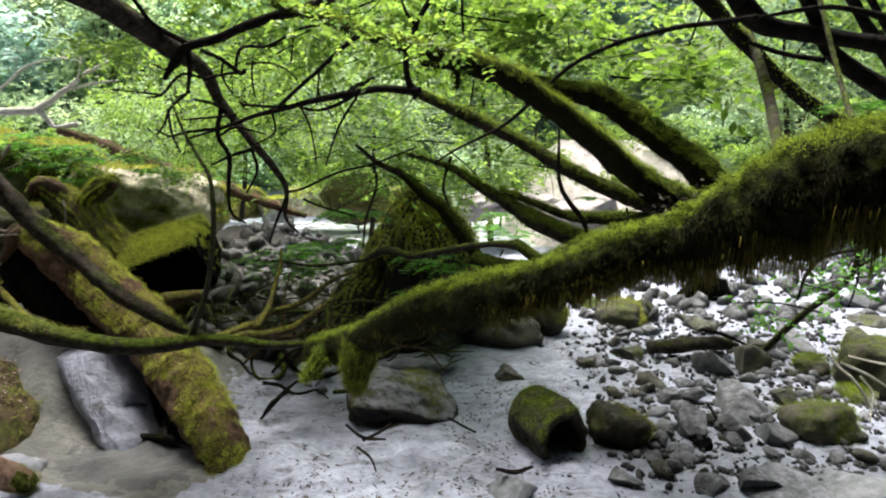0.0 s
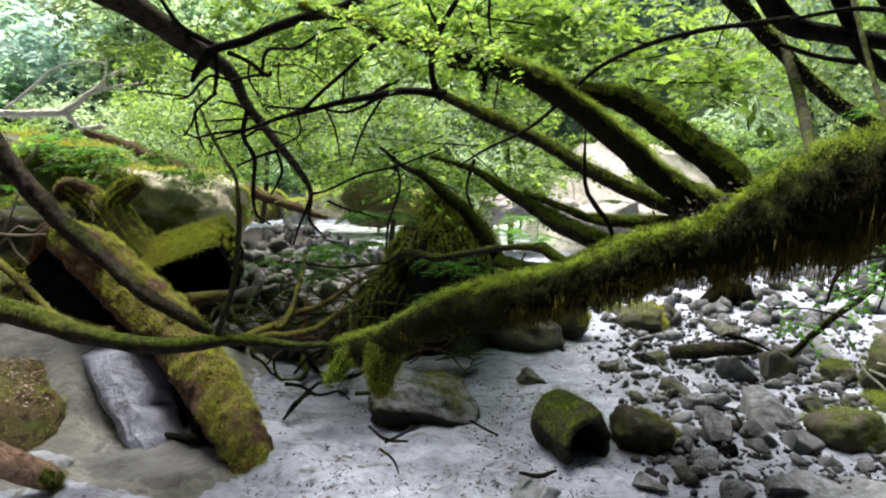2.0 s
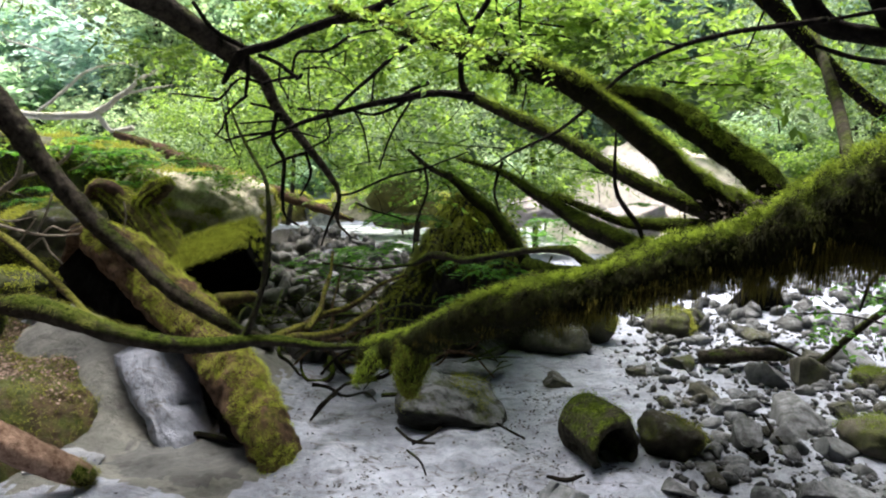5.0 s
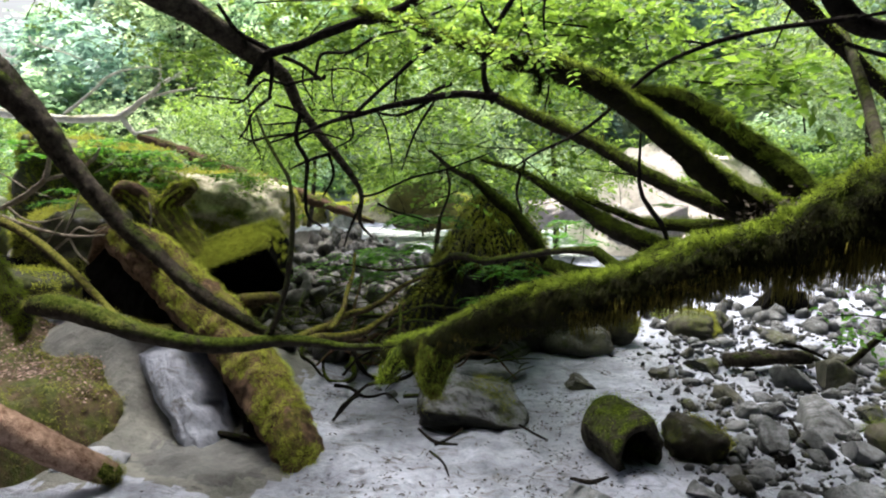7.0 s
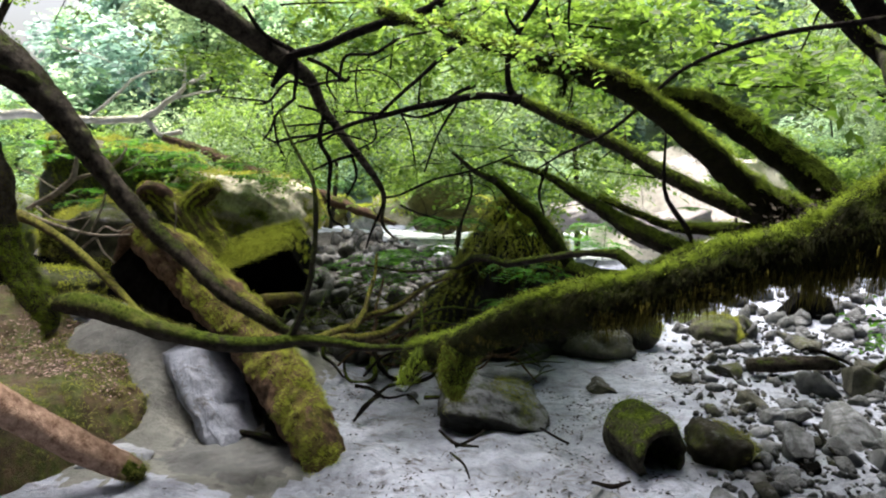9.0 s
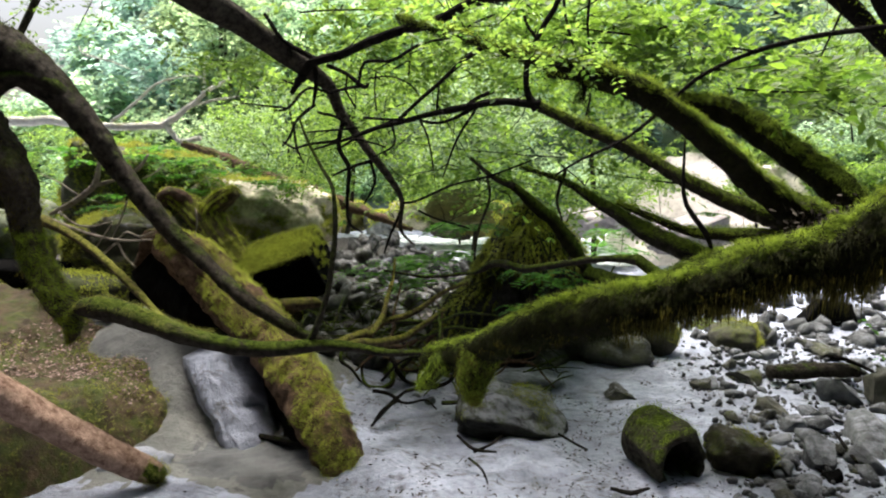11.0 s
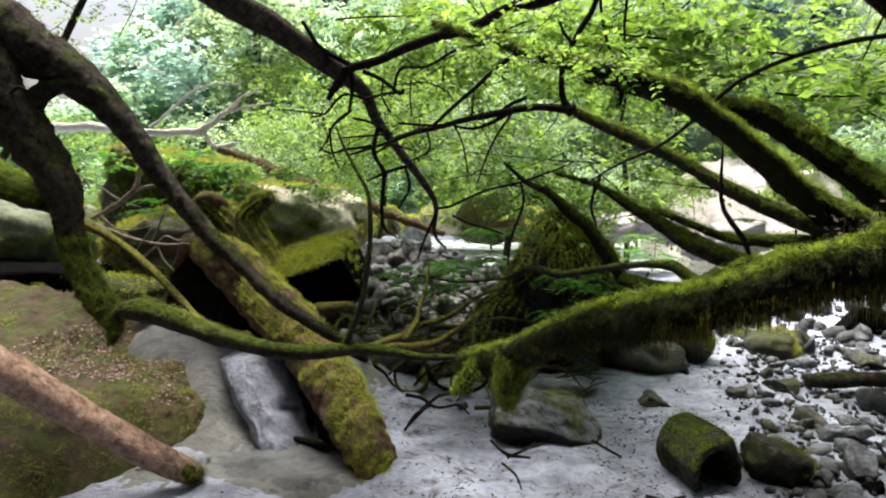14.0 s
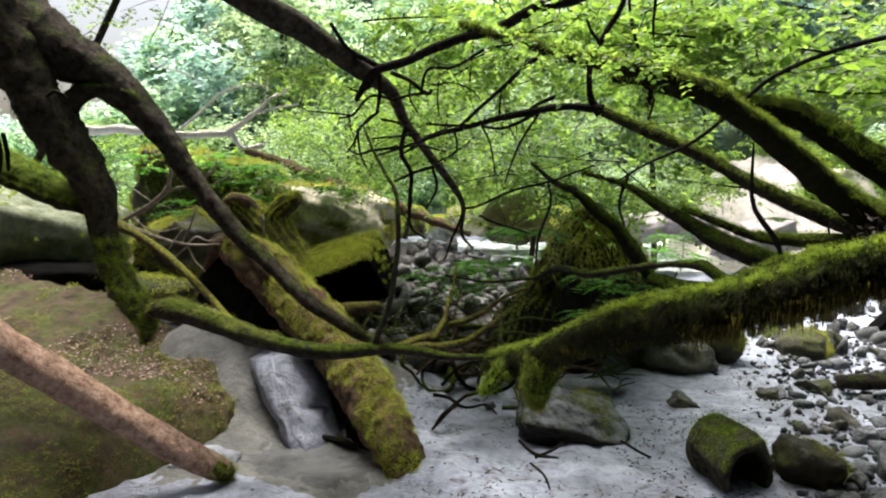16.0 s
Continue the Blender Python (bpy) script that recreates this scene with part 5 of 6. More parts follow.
for i, pts in enumerate((
    [(-1.310, 2.650, 1.796, 0.011), (-1.239, 2.630, 1.874, 0.019), (-1.161, 2.600, 1.937, 0.023), (-1.019, 2.580, 1.959, 0.022), (-0.846, 2.550, 2.007, 0.022), (-0.573, 2.500, 2.070, 0.024), (-0.245, 2.400, 2.137, 0.023), (0.088, 2.300, 2.217, 0.023), (0.468, 2.200, 2.370, 0.022)], [(-1.357, 2.500, 2.141, 0.009), (-1.288, 2.580, 2.021, 0.012), (-1.161, 2.600, 1.942, 0.013)],
    [(-1.161, 2.600, 1.926, 0.013), (-1.163, 2.600, 1.828, 0.011), (-1.176, 2.600, 1.734, 0.007)], [(-1.097, 2.600, 1.919, 0.012), (-0.997, 2.600, 1.870, 0.011), (-0.922, 2.600, 1.812, 0.011), (-0.899, 2.600, 1.832, 0.007)], [(-1.146, 2.750, 1.811, 0.007), (-0.982, 2.700, 1.825, 0.008), (-0.936, 2.700, 1.832, 0.006)],
    [(-1.427, 2.700, 1.725, 0.004), (-1.351, 2.700, 1.738, 0.007), (-1.243, 2.700, 1.828, 0.007), (-1.123, 2.750, 1.805, 0.007)], [(-1.605, 2.700, 1.765, 0.004), (-1.351, 2.700, 1.735, 0.006)], [(-1.171, 2.600, 1.734, 0.007), (-1.282, 2.650, 1.671, 0.007), (-1.344, 2.700, 1.593, 0.006), (-1.389, 2.700, 1.543, 0.004)],
    [(-1.391, 2.700, 1.571, 0.004), (-1.333, 2.700, 1.537, 0.006), (-1.227, 2.700, 1.553, 0.007), (-1.097, 2.750, 1.570, 0.009)], [(-1.122, 2.850, 1.678, 0.012), (-1.146, 2.850, 1.547, 0.012), (-1.089, 2.850, 1.422, 0.012), (-1.109, 2.850, 1.164, 0.009), (-1.020, 2.850, 1.085, 0.005)], [(-0.973, 2.900, 1.482, 0.012), (-1.086, 2.880, 1.440, 0.009), (-1.191, 2.860, 1.393, 0.006)],
    [(-0.985, 2.900, 1.470, 0.009), (-0.967, 2.900, 1.361, 0.008), (-1.025, 2.900, 1.240, 0.005)], [(-0.982, 2.700, 1.825, 0.008), (-0.928, 2.650, 1.934, 0.008), (-0.782, 2.600, 1.933, 0.007), (-0.646, 2.600, 2.002, 0.007), (-0.501, 2.600, 2.022, 0.004)], [(-1.190, 2.700, 1.713, 0.007), (-1.121, 2.750, 1.697, 0.007), (-1.081, 2.800, 1.658, 0.007)],
    [(-1.328, 2.700, 1.668, 0.006), (-1.334, 2.750, 1.545, 0.006), (-1.298, 2.750, 1.458, 0.003)], [(-0.848, 3.000, 1.241, 0.009), (-0.745, 3.000, 1.256, 0.008), (-0.555, 3.000, 1.340, 0.008), (-0.338, 3.000, 1.394, 0.006), (-0.126, 3.000, 1.477, 0.005)], [(-0.835, 3.000, 1.234, 0.008), (-0.894, 3.000, 1.098, 0.008), (-0.947, 3.000, 0.953, 0.005)],
    [(-0.746, 3.000, 1.203, 0.008), (-0.651, 3.000, 1.160, 0.006), (-0.462, 3.000, 1.101, 0.005)], [(-0.859, 2.600, 1.872, 0.004), (-0.867, 2.600, 1.795, 0.004), (-0.874, 2.650, 1.710, 0.004)], [(-1.350, 2.650, 1.867, 0.004), (-1.279, 2.650, 1.838, 0.006), (-1.224, 2.660, 1.865, 0.006)], [(-1.134, 2.850, 1.547, 0.006), (-1.024, 2.800, 1.578, 0.007), (-0.875, 2.800, 1.542, 0.004)],
    [(-0.651, 2.600, 1.765, 0.003), (-0.690, 2.600, 1.817, 0.004), (-0.784, 2.600, 1.857, 0.004), (-0.893, 2.600, 1.852, 0.005)], [(-1.254, 2.700, 1.611, 0.004), (-1.154, 2.750, 1.622, 0.006), (-1.021, 2.800, 1.640, 0.006)], [(-1.002, 2.600, 1.881, 0.005), (-1.018, 2.620, 1.801, 0.005), (-0.983, 2.650, 1.725, 0.004)],
)):
    limb("side_branch" if i < 2 else "twig", pts, BARK_DARK, upper, 8 if i < 2 else 6, 0.025, 0.12, 120 + i, 9, 1.2)
    offshoots("twig_spray", rng, pts, upper, BARK_DARK, 3)

# ---- root mound ----
mound = thing("root_mound", "upturned mossy root mound with a dark hollow", "tree root")
peak, wide = Vector((-0.121, 4.000, 1.187)), 0.74
mv, mf, rings, around = [], [], 44, 90
for a in range(rings + 1):
    h = a / rings
    for b in range(around):
        t = 2 * math.pi * b / around
        d = Vector((math.cos(t), math.sin(t) * 0.75, 0))
        q = d * 1.7 + Vector((0, 0, h * 2.2))
        rad = wide * (1 - h) ** 0.60 * (1 + 0.22 * noise.noise(q) + 0.10 * noise.noise(q * 2.7)) + 0.05 * (1 - h)
        cave = smoothstep(0.05, 0.75, -math.sin(t) + 0.25 * math.cos(t)) * smoothstep(0.66 + 0.08 * noise.noise(q * 2), 0.52, h)
        rad *= 1 - 0.72 * cave
        z = -0.05 + (peak.z + 0.05) * h
        mv.append(Vector((peak.x, peak.y, z)) + d * rad + Vector(noise.noise_vector(q * 5)) * 0.035)
for a in range(rings):
    for b in range(around):
        k = (b + 1) % around
        mf.append((a * around + b, a * around + k, (a + 1) * around + k, (a + 1) * around + b))
mf.append(tuple(rings * around + b for b in range(around)))
# the darkened soil also paints the shade inside the hollow
core = part("core", mesh_of("core", mv, mf, SOIL), mound)
vm = []
for q in core.data.vertices:
    if (q.co - peak).length < 1.4 and (Vector((q.co.x, q.co.y, 0)) - Vector((peak.x, peak.y, 0))).length > 0.55 * wide * max(0.0, 1 - max(0, q.co.z) / peak.z) ** 0.60:
        vm.append((q.co, q.normal if q.normal.z > -0.9 else Vector((0, 0, 1))))
shag("moss", rng, [q[0] for q in vm], [q[1] for q in vm], mound, 34000, 0.030, 0.0032, -0.15, FUZZ_BROWN, 1.0, 0.4, 0.4, 9.0)
# yellow moss on upward faces, which also paints the mound's lit top
shag("moss", rng, [q[0] for q in vm], [q[1] for q in vm], mound, 16000, 0.035, 0.0030, 0.20, FUZZ_YELLOW, 1.0, 0.4, 0.4, 7.0)
rim = [(q[0], Vector((0, 0, -1))) for q in vm if q[0].y < peak.y - 0.1 and 0.42 * peak.z < q[0].z < 0.70 * peak.z]
curtain("hanging_moss", rng, [q[0] for q in rim], [q[1] for q in rim], mound, 70, 26, 0.22, 0.0024)
for i, pts in enumerate(([(-0.260, 3.300, 1.358, 0.023), (-0.126, 3.350, 1.239, 0.037), (0.030, 3.400, 1.081, 0.045), (0.178, 3.500, 0.893, 0.046), (0.256, 3.550, 0.776, 0.033)], [(-0.484, 3.200, 1.496, 0.010), (-0.374, 3.250, 1.399, 0.015), (-0.227, 3.300, 1.331, 0.022)], [(-0.454, 3.200, 0.814, 0.013), (-0.328, 3.100, 0.894, 0.023), (-0.133, 2.900, 0.906, 0.021), (0.075, 2.700, 0.978, 0.018), (0.262, 2.500, 1.028, 0.016), (0.352, 2.450, 1.032, 0.027)], [(0.339, 2.450, 1.037, 0.027), (0.415, 2.400, 0.987, 0.027), (0.509, 2.350, 0.961, 0.021)],
                          [(-0.390, 3.250, 1.392, 0.007), (-0.370, 3.250, 1.260, 0.008), (-0.438, 3.250, 1.059, 0.008), (-0.459, 3.250, 0.888, 0.005)], [(-1.034, 3.300, 0.800, 0.007), (-0.747, 3.300, 0.769, 0.009), (-0.459, 3.250, 0.811, 0.010)], [(0.187, 3.000, 0.875, 0.040), (0.295, 2.900, 0.840, 0.044), (0.420, 2.800, 0.857, 0.034), (0.533, 2.700, 0.907, 0.022)], [(0.064, 3.200, 1.422, 0.010), (0.020, 3.200, 1.263, 0.008), (0.054, 3.200, 1.133, 0.006)])):
    limb("root" if i else "leaning_stem", pts, MOSS if i in (0, 3, 6) else BARK, mound, 8, 0.025, 0.2, 132 + i, 10, 0.6)
r3 = np.random.default_rng(19)
for i in range(14):
    a = r3.uniform(0, 1)
    p = Vector((-0.400, 3.800, 0.720)).lerp(Vector((0.376, 3.800, 0.733)), a)
    top = p + Vector((r3.normal(0, 0.05), r3.normal(0, 0.05), 0.30 - 0.6 * abs(a - 0.5)))
    bot = p + Vector((r3.normal(0, 0.12), -0.05, -0.2 + r3.normal(0, 0.08)))
    mid = (top + bot) / 2 + Vector((r3.normal(0, 0.05), -0.04, 0))
    limb("rootlet", [(*top, 0.008), (*mid, 0.006), (*bot, 0.003)], BARK, mound, 5, 0.04, 0.2, 150 + i, 9, 1.0)

# ---- dead wood in the distance, and by the left boulder ----
far_log = thing("fallen_log", "long brown fallen log above the gully", "log")
limb("trunk", [(-4.759, 6.900, 1.791, 0.045), (-4.370, 6.900, 1.663, 0.067), (-3.778, 6.800, 1.454, 0.087), (-3.208, 6.700, 1.252, 0.093), (-2.656, 6.600, 1.100, 0.084), (-2.055, 6.500, 0.901, 0.062), (-1.547, 6.400, 0.743, 0.034)], BARK_BROWN, far_log, 12, 0.05, 0.4, 170, 7)
white = thing("dead_branch", "bleached dead branch with a mossy forked end", "branch")
for i, pts in enumerate(([(-7.534, 6.400, 2.036, 0.087), (-6.753, 6.600, 2.083, 0.081), (-6.355, 6.700, 2.092, 0.074), (-5.794, 6.800, 2.033, 0.063), (-5.385, 6.900, 2.027, 0.064), (-5.046, 7.000, 2.074, 0.064), (-4.702, 7.000, 2.287, 0.045), (-4.365, 7.000, 2.497, 0.033), (-4.102, 7.000, 2.633, 0.018)], [(-5.708, 6.800, 2.075, 0.026), (-5.360, 6.800, 2.300, 0.026), (-5.000, 6.800, 2.554, 0.022), (-4.537, 6.800, 2.647, 0.014), (-4.348, 6.800, 2.608, 0.011)], [(-5.048, 7.000, 2.044, 0.053), (-4.961, 7.000, 1.925, 0.049), (-4.863, 7.000, 1.834, 0.034), (-4.576, 7.000, 1.868, 0.045)], [(-4.743, 7.000, 2.274, 0.022), (-4.376, 7.000, 2.353, 0.022), (-3.978, 7.000, 2.402, 0.011)], [(-4.518, 7.000, 2.378, 0.019), (-4.450, 7.000, 2.628, 0.022), (-4.448, 7.000, 2.841, 0.011)], [(-5.905, 6.600, 3.014, 0.011), (-5.839, 6.600, 2.910, 0.014), (-5.459, 6.600, 2.810, 0.014), (-5.199, 6.600, 2.707, 0.007)])):
    limb("branch" if i == 0 else "twig", [(x, y, z, q * 0.75) for x, y, z, q in pts], PALEWOOD, white, 8, 0.05, 0.15, 180 + i, 6, 0.5)
dead = thing("dead_twigs", "tangle of pale dead twigs by the boulder", "branch")
for i, pts in enumerate(([(-3.060, 3.000, 1.161, 0.014), (-2.939, 3.000, 1.210, 0.024), (-2.798, 3.000, 1.288, 0.024), (-2.728, 3.000, 1.345, 0.022), (-2.689, 3.000, 1.488, 0.015)], [(-2.744, 3.000, 1.332, 0.017), (-2.661, 3.000, 1.352, 0.015), (-2.585, 3.000, 1.368, 0.010)], [(-3.203, 3.100, 1.406, 0.005), (-3.073, 3.100, 1.354, 0.007), (-2.947, 3.100, 1.273, 0.007), (-2.798, 3.100, 1.225, 0.003)], [(-2.905, 2.900, 1.183, 0.010), (-2.821, 2.900, 1.117, 0.008), (-2.714, 2.900, 1.098, 0.008), (-2.565, 2.900, 1.129, 0.005)], [(-2.851, 2.800, 1.140, 0.014), (-2.715, 2.800, 1.089, 0.013), (-2.527, 2.800, 1.042, 0.011), (-2.389, 2.800, 1.031, 0.010), (-2.243, 2.800, 1.039, 0.006)], [(-2.574, 2.800, 0.935, 0.010), (-2.497, 2.800, 0.995, 0.010), (-2.453, 2.800, 1.014, 0.010), (-2.425, 2.800, 0.947, 0.008), (-2.353, 2.800, 0.874, 0.006)],
                          [(-2.533, 3.000, 1.244, 0.007), (-2.594, 3.000, 1.119, 0.008), (-2.663, 3.000, 0.999, 0.007)], [(-2.541, 2.900, 1.020, 0.007), (-2.472, 2.900, 1.067, 0.008), (-2.396, 2.900, 1.041, 0.008), (-2.304, 2.900, 1.072, 0.005)], [(-2.392, 2.900, 1.417, 0.013), (-2.335, 2.900, 1.461, 0.011), (-2.298, 2.900, 1.514, 0.008)], [(-2.343, 2.900, 1.379, 0.005), (-2.253, 2.900, 1.416, 0.005), (-2.196, 2.900, 1.466, 0.003)], [(-2.605, 2.800, 0.977, 0.006), (-2.542, 2.800, 1.058, 0.006), (-2.483, 2.800, 1.123, 0.005)], [(-1.831, 2.600, 1.233, 0.006), (-1.825, 2.600, 1.161, 0.007), (-1.844, 2.600, 1.083, 0.004)])):
    limb("twig", [(x, y, z, q * 0.75) for x, y, z, q in pts], GREYWOOD, dead, 7, 0.025, 0.15, 190 + i, 9, 0.6)
stick = thing("mossy_stick", "mossy stick leaning on the level branch", "branch")
limb("stick", [(-2.723, 2.600, 1.159, 0.033), (-2.565, 2.550, 1.117, 0.023), (-2.369, 2.500, 1.032, 0.022), (-2.141, 2.400, 0.929, 0.019), (-1.926, 2.300, 0.817, 0.016), (-1.758, 2.220, 0.727, 0.010)], MOSS_YELLOW, stick, 10, 0.02, 0.15, 210, 10)


# ---- hollow log end, small wood on the bed ----
def hollow_log(at, way, radius, length, label):
    """A short log with an open rotten end; way points out of the open end."""
    d = Vector(way).normalized()
    side = d.cross(Vector((0, 0, 1))).normalized()
    up = side.cross(d)
    prof = [(-0.5, 0.05), (-0.5, 0.7), (-0.42, 0.95), (-0.2, 1.02), (0.15, 1.0), (0.42, 0.98), (0.5, 0.93), (0.5, 0.76), (0.4, 0.68), (0.0, 0.60), (-0.35, 0.4), (-0.38, 0.02)]
    vs, fs, k = [], [], 40
    for a, (l, q) in enumerate(prof):
        for j in range(k):
            t = 2 * math.pi * j / k
            p = (side * math.cos(t) + up * math.sin(t)) * radius * q + d * length * l
            w = 0.035 * noise.noise(p * 9) + 0.02 * noise.noise(p * 24)
            vs.append(Vector(at) + p + (side * math.cos(t) + up * math.sin(t)) * w + d * w * (1.2 if q > 0.7 else 0.3))
    for a in range(len(prof) - 1):
        for j in range(k):
            b = (j + 1) % k
            fs.append((a * k + j, a * k + b, (a + 1) * k + b, (a + 1) * k + j))
    top = thing("hollow_log", label, "log")
    nor = [(Vector(p) - Vector(at) - d * (Vector(p) - Vector(at)).dot(d)).normalized() for p in vs]
    part("shell", mesh_of("shell", vs, fs, BARK_WET), top)
    outer = [(p, q) for i, (p, q) in enumerate(zip(vs, nor)) if k <= i < 6 * k]
    fuzz("moss", rng, [p for p, _ in outer], [q for _, q in outer], top, 1300, 0.009, 0.002, 0.3)


hollow_log((0.522, 2.581, 0.120), (0.42, -0.88, -0.12), 0.152, 0.30, "short hollow log with a dark rotten opening")
bed_log = thing("driftwood", "short grey log lying among the stones", "log")
limb("log", [(1.453, 3.750, 0.100, 0.045), (1.615, 3.780, 0.100, 0.053), (1.836, 3.800, 0.113, 0.049), (2.038, 3.850, 0.095, 0.042)], BARK_SMOOTH, bed_log, 14, 0.02, 0.14, 220, 10)
drift = thing("driftwood", "curved dead branch arching over the stones", "branch")
limb("branch", [(2.143, 3.900, 0.021, 0.017), (2.208, 3.850, 0.013, 0.023), (2.268, 3.800, 0.086, 0.022), (2.332, 3.700, 0.263, 0.022), (2.408, 3.600, 0.431, 0.021), (2.476, 3.500, 0.571, 0.018), (2.497, 3.400, 0.721, 0.016), (2.476, 3.350, 0.907, 0.014), (2.422, 3.300, 1.119, 0.012)], BARK, drift, 8, 0.03, 0.12, 221, 7)
limb("twig", [(2.529, 3.400, 0.757, 0.007), (2.517, 3.400, 0.613, 0.007), (2.488, 3.400, 0.485, 0.004)], BARK_DARK, drift, 6, 0.03, 0.1, 222)
limb("twig", [(2.274, 3.800, 0.014, 0.008), (2.082, 3.800, 0.128, 0.012), (1.936, 3.800, 0.190, 0.014), (1.813, 3.800, 0.220, 0.008)], BARK_DARK, drift, 6, 0.03, 0.1, 223)
hang = thing("hanging_twig", "thin twig hanging below the trunk", "branch")
limb("twig", [(2.079, 2.600, 1.045, 0.008), (1.925, 2.600, 0.990, 0.008), (1.768, 2.600, 0.950, 0.009), (1.695, 2.600, 0.867, 0.008), (1.667, 2.600, 0.742, 0.004)], BARK_DARK, hang, 6, 0.02, 0.1, 224, 7)
roots2 = thing("dead_roots", "thin pale dead roots over a mossy stone", "root")
for i, pts in enumerate(([(2.009, 2.750, 0.378, 0.007), (2.140, 2.750, 0.317, 0.007), (2.283, 2.700, 0.223, 0.006)], [(1.982, 2.800, 0.447, 0.006), (1.986, 2.750, 0.372, 0.007), (2.047, 2.700, 0.300, 0.007), (2.112, 2.650, 0.169, 0.006)], [(2.072, 2.700, 0.330, 0.006), (2.125, 2.680, 0.247, 0.006), (2.065, 2.600, 0.133, 0.004)], [(2.077, 2.800, 0.400, 0.004), (2.221, 2.750, 0.372, 0.006), (2.358, 2.700, 0.360, 0.006)])):
    limb("root", pts, PALEWOOD, roots2, 6, 0.02, 0.15, 225 + i, 9, 0.8)
for i, pts in enumerate(([(-0.983, 2.800, 0.010, 0.009), (-0.910, 2.900, 0.086, 0.013), (-0.827, 3.000, 0.144, 0.008)], [(-0.966, 2.800, 0.045, 0.008), (-0.930, 2.850, 0.090, 0.010), (-0.850, 2.900, 0.123, 0.005)], [(-0.455, 2.450, 0.164, 0.007), (-0.368, 2.400, 0.124, 0.008), (-0.260, 2.380, 0.127, 0.005)], [(-0.383, 2.300, 0.134, 0.005), (-0.314, 2.250, 0.112, 0.006), (-0.285, 2.200, 0.077, 0.004)], [(-0.368, 2.400, 0.109, 0.007), (-0.288, 2.400, 0.157, 0.007), (-0.239, 2.450, 0.177, 0.004)], [(0.229, 2.200, 0.100, 0.007), (0.311, 2.200, 0.085, 0.010), (0.390, 2.200, 0.111, 0.005)],
                          [(-1.664, 2.550, -0.012, 0.012), (-1.432, 2.500, 0.022, 0.015), (-1.198, 2.450, 0.038, 0.008)], [(0.038, 2.700, 0.083, 0.006), (0.131, 2.600, 0.078, 0.006), (0.172, 2.600, 0.060, 0.004)], [(1.205, 2.650, 0.029, 0.007), (1.238, 2.600, -0.027, 0.009), (1.252, 2.550, -0.039, 0.005)], [(1.389, 2.600, 0.083, 0.007), (1.442, 2.800, 0.068, 0.010), (1.435, 2.900, 0.095, 0.007)])):
    ob = thing("stick", "small dark dead stick lying on silt", "stick", "sticks on the silt")
    row = [(x, y, max(z, ground_z(x, y) + q * 0.6), q) for x, y, z, q in pts]
    limb("stick", row, BARK_DARK, ob, 6, 0.02, 0.2, 240 + i, 9, 1.0)

r = np.random.default_rng(29)
vs, fs = [], []
for _ in range(260):
    x, y = r.uniform(-1.7, 0.1), r.uniform(3.3, 5.0)
    a, ln = r.uniform(0, math.pi), r.uniform(0.05, 0.22)
    z = ground_z(x, y) + r.uniform(0.01, 0.28)
    e = np.array([math.cos(a), math.sin(a), r.normal(0, 0.35)]) * ln
    v, f, _n = tube([(x - e[0], y - e[1], z - e[2], 0.004), (x, y, z + 0.02, 0.006), (x + e[0], y + e[1], z + e[2], 0.003)], 5, 0.05, 0.1, 3, 8, 2.0)
    k = len(vs)
    vs += v
    fs += [tuple(i + k for i in g) for g in f]
tagged(new("brushwood", mesh_of("brushwood", vs, fs, BARK)), "tangle of dead twigs on the gully floor", "twigs", kind="stuff")

# dark bits of bark and leaf on the silt
r = np.random.default_rng(23)
n = 9000
lx, ly = r.uniform(-1.7, 1.4, n), r.uniform(1.6, 4.2, n)
keep = np.array([noise.noise(Vector((x * 1.6, y * 1.6, 4))) + 0.8 * noise.noise(Vector((x * 6, y * 6, 9))) + r.uniform(-0.3, 0.15) > 0.06 for x, y in zip(lx, ly)])
at = np.array([(x, y, ground_z(x, y) + 0.004) for x, y in zip(lx[keep], ly[keep])])
way = r.normal(0, 1, (len(at), 3)) * [1, 1, 0.25]
knot = np.random.default_rng(77)
hub = np.array((1.020, 2.220, 1.193))
lodged = new("lodged_litter", leaf_mesh("lodged_litter", hub + knot.normal(0, 1, (420, 3)) * [0.10, 0.05, 0.05], knot.normal(0, 1, (420, 3)), 0.035, 0.007, knot, LITTER))
tagged(lodged, "brown dead leaves lodged where the stems fork", "litter", kind="stuff")
litter = new("litter", leaf_mesh("litter", at, way, 0.026, 0.0042, r, LITTER))
tagged(litter, "dark scraps of bark and leaf on silt", "litter", kind="stuff")
cand = [v.co for v in big.data.vertices if v.normal.z > 0.8 and v.co.z > ground_z(v.co.x, v.co.y) and v.co.y > 2.4 and noise.noise(v.co * 1.9 + Vector((5, 0, 0))) > -0.12]
at = np.array([tuple(cand[q]) for q in r.integers(0, len(cand), 4200)]) + r.normal(0, 0.02, (4200, 3)) * [1, 1, 0.1] + [0, 0, 0.008]
fallen = new("leaf_litter", leaf_mesh("leaf_litter", at, r.normal(0, 1, (4200, 3)) * [1, 1, 0.3], 0.023, 0.006, r, LITTER_PALE))
tagged(fallen, "pale dry leaves strewn on the boulder", "litter", kind="stuff")


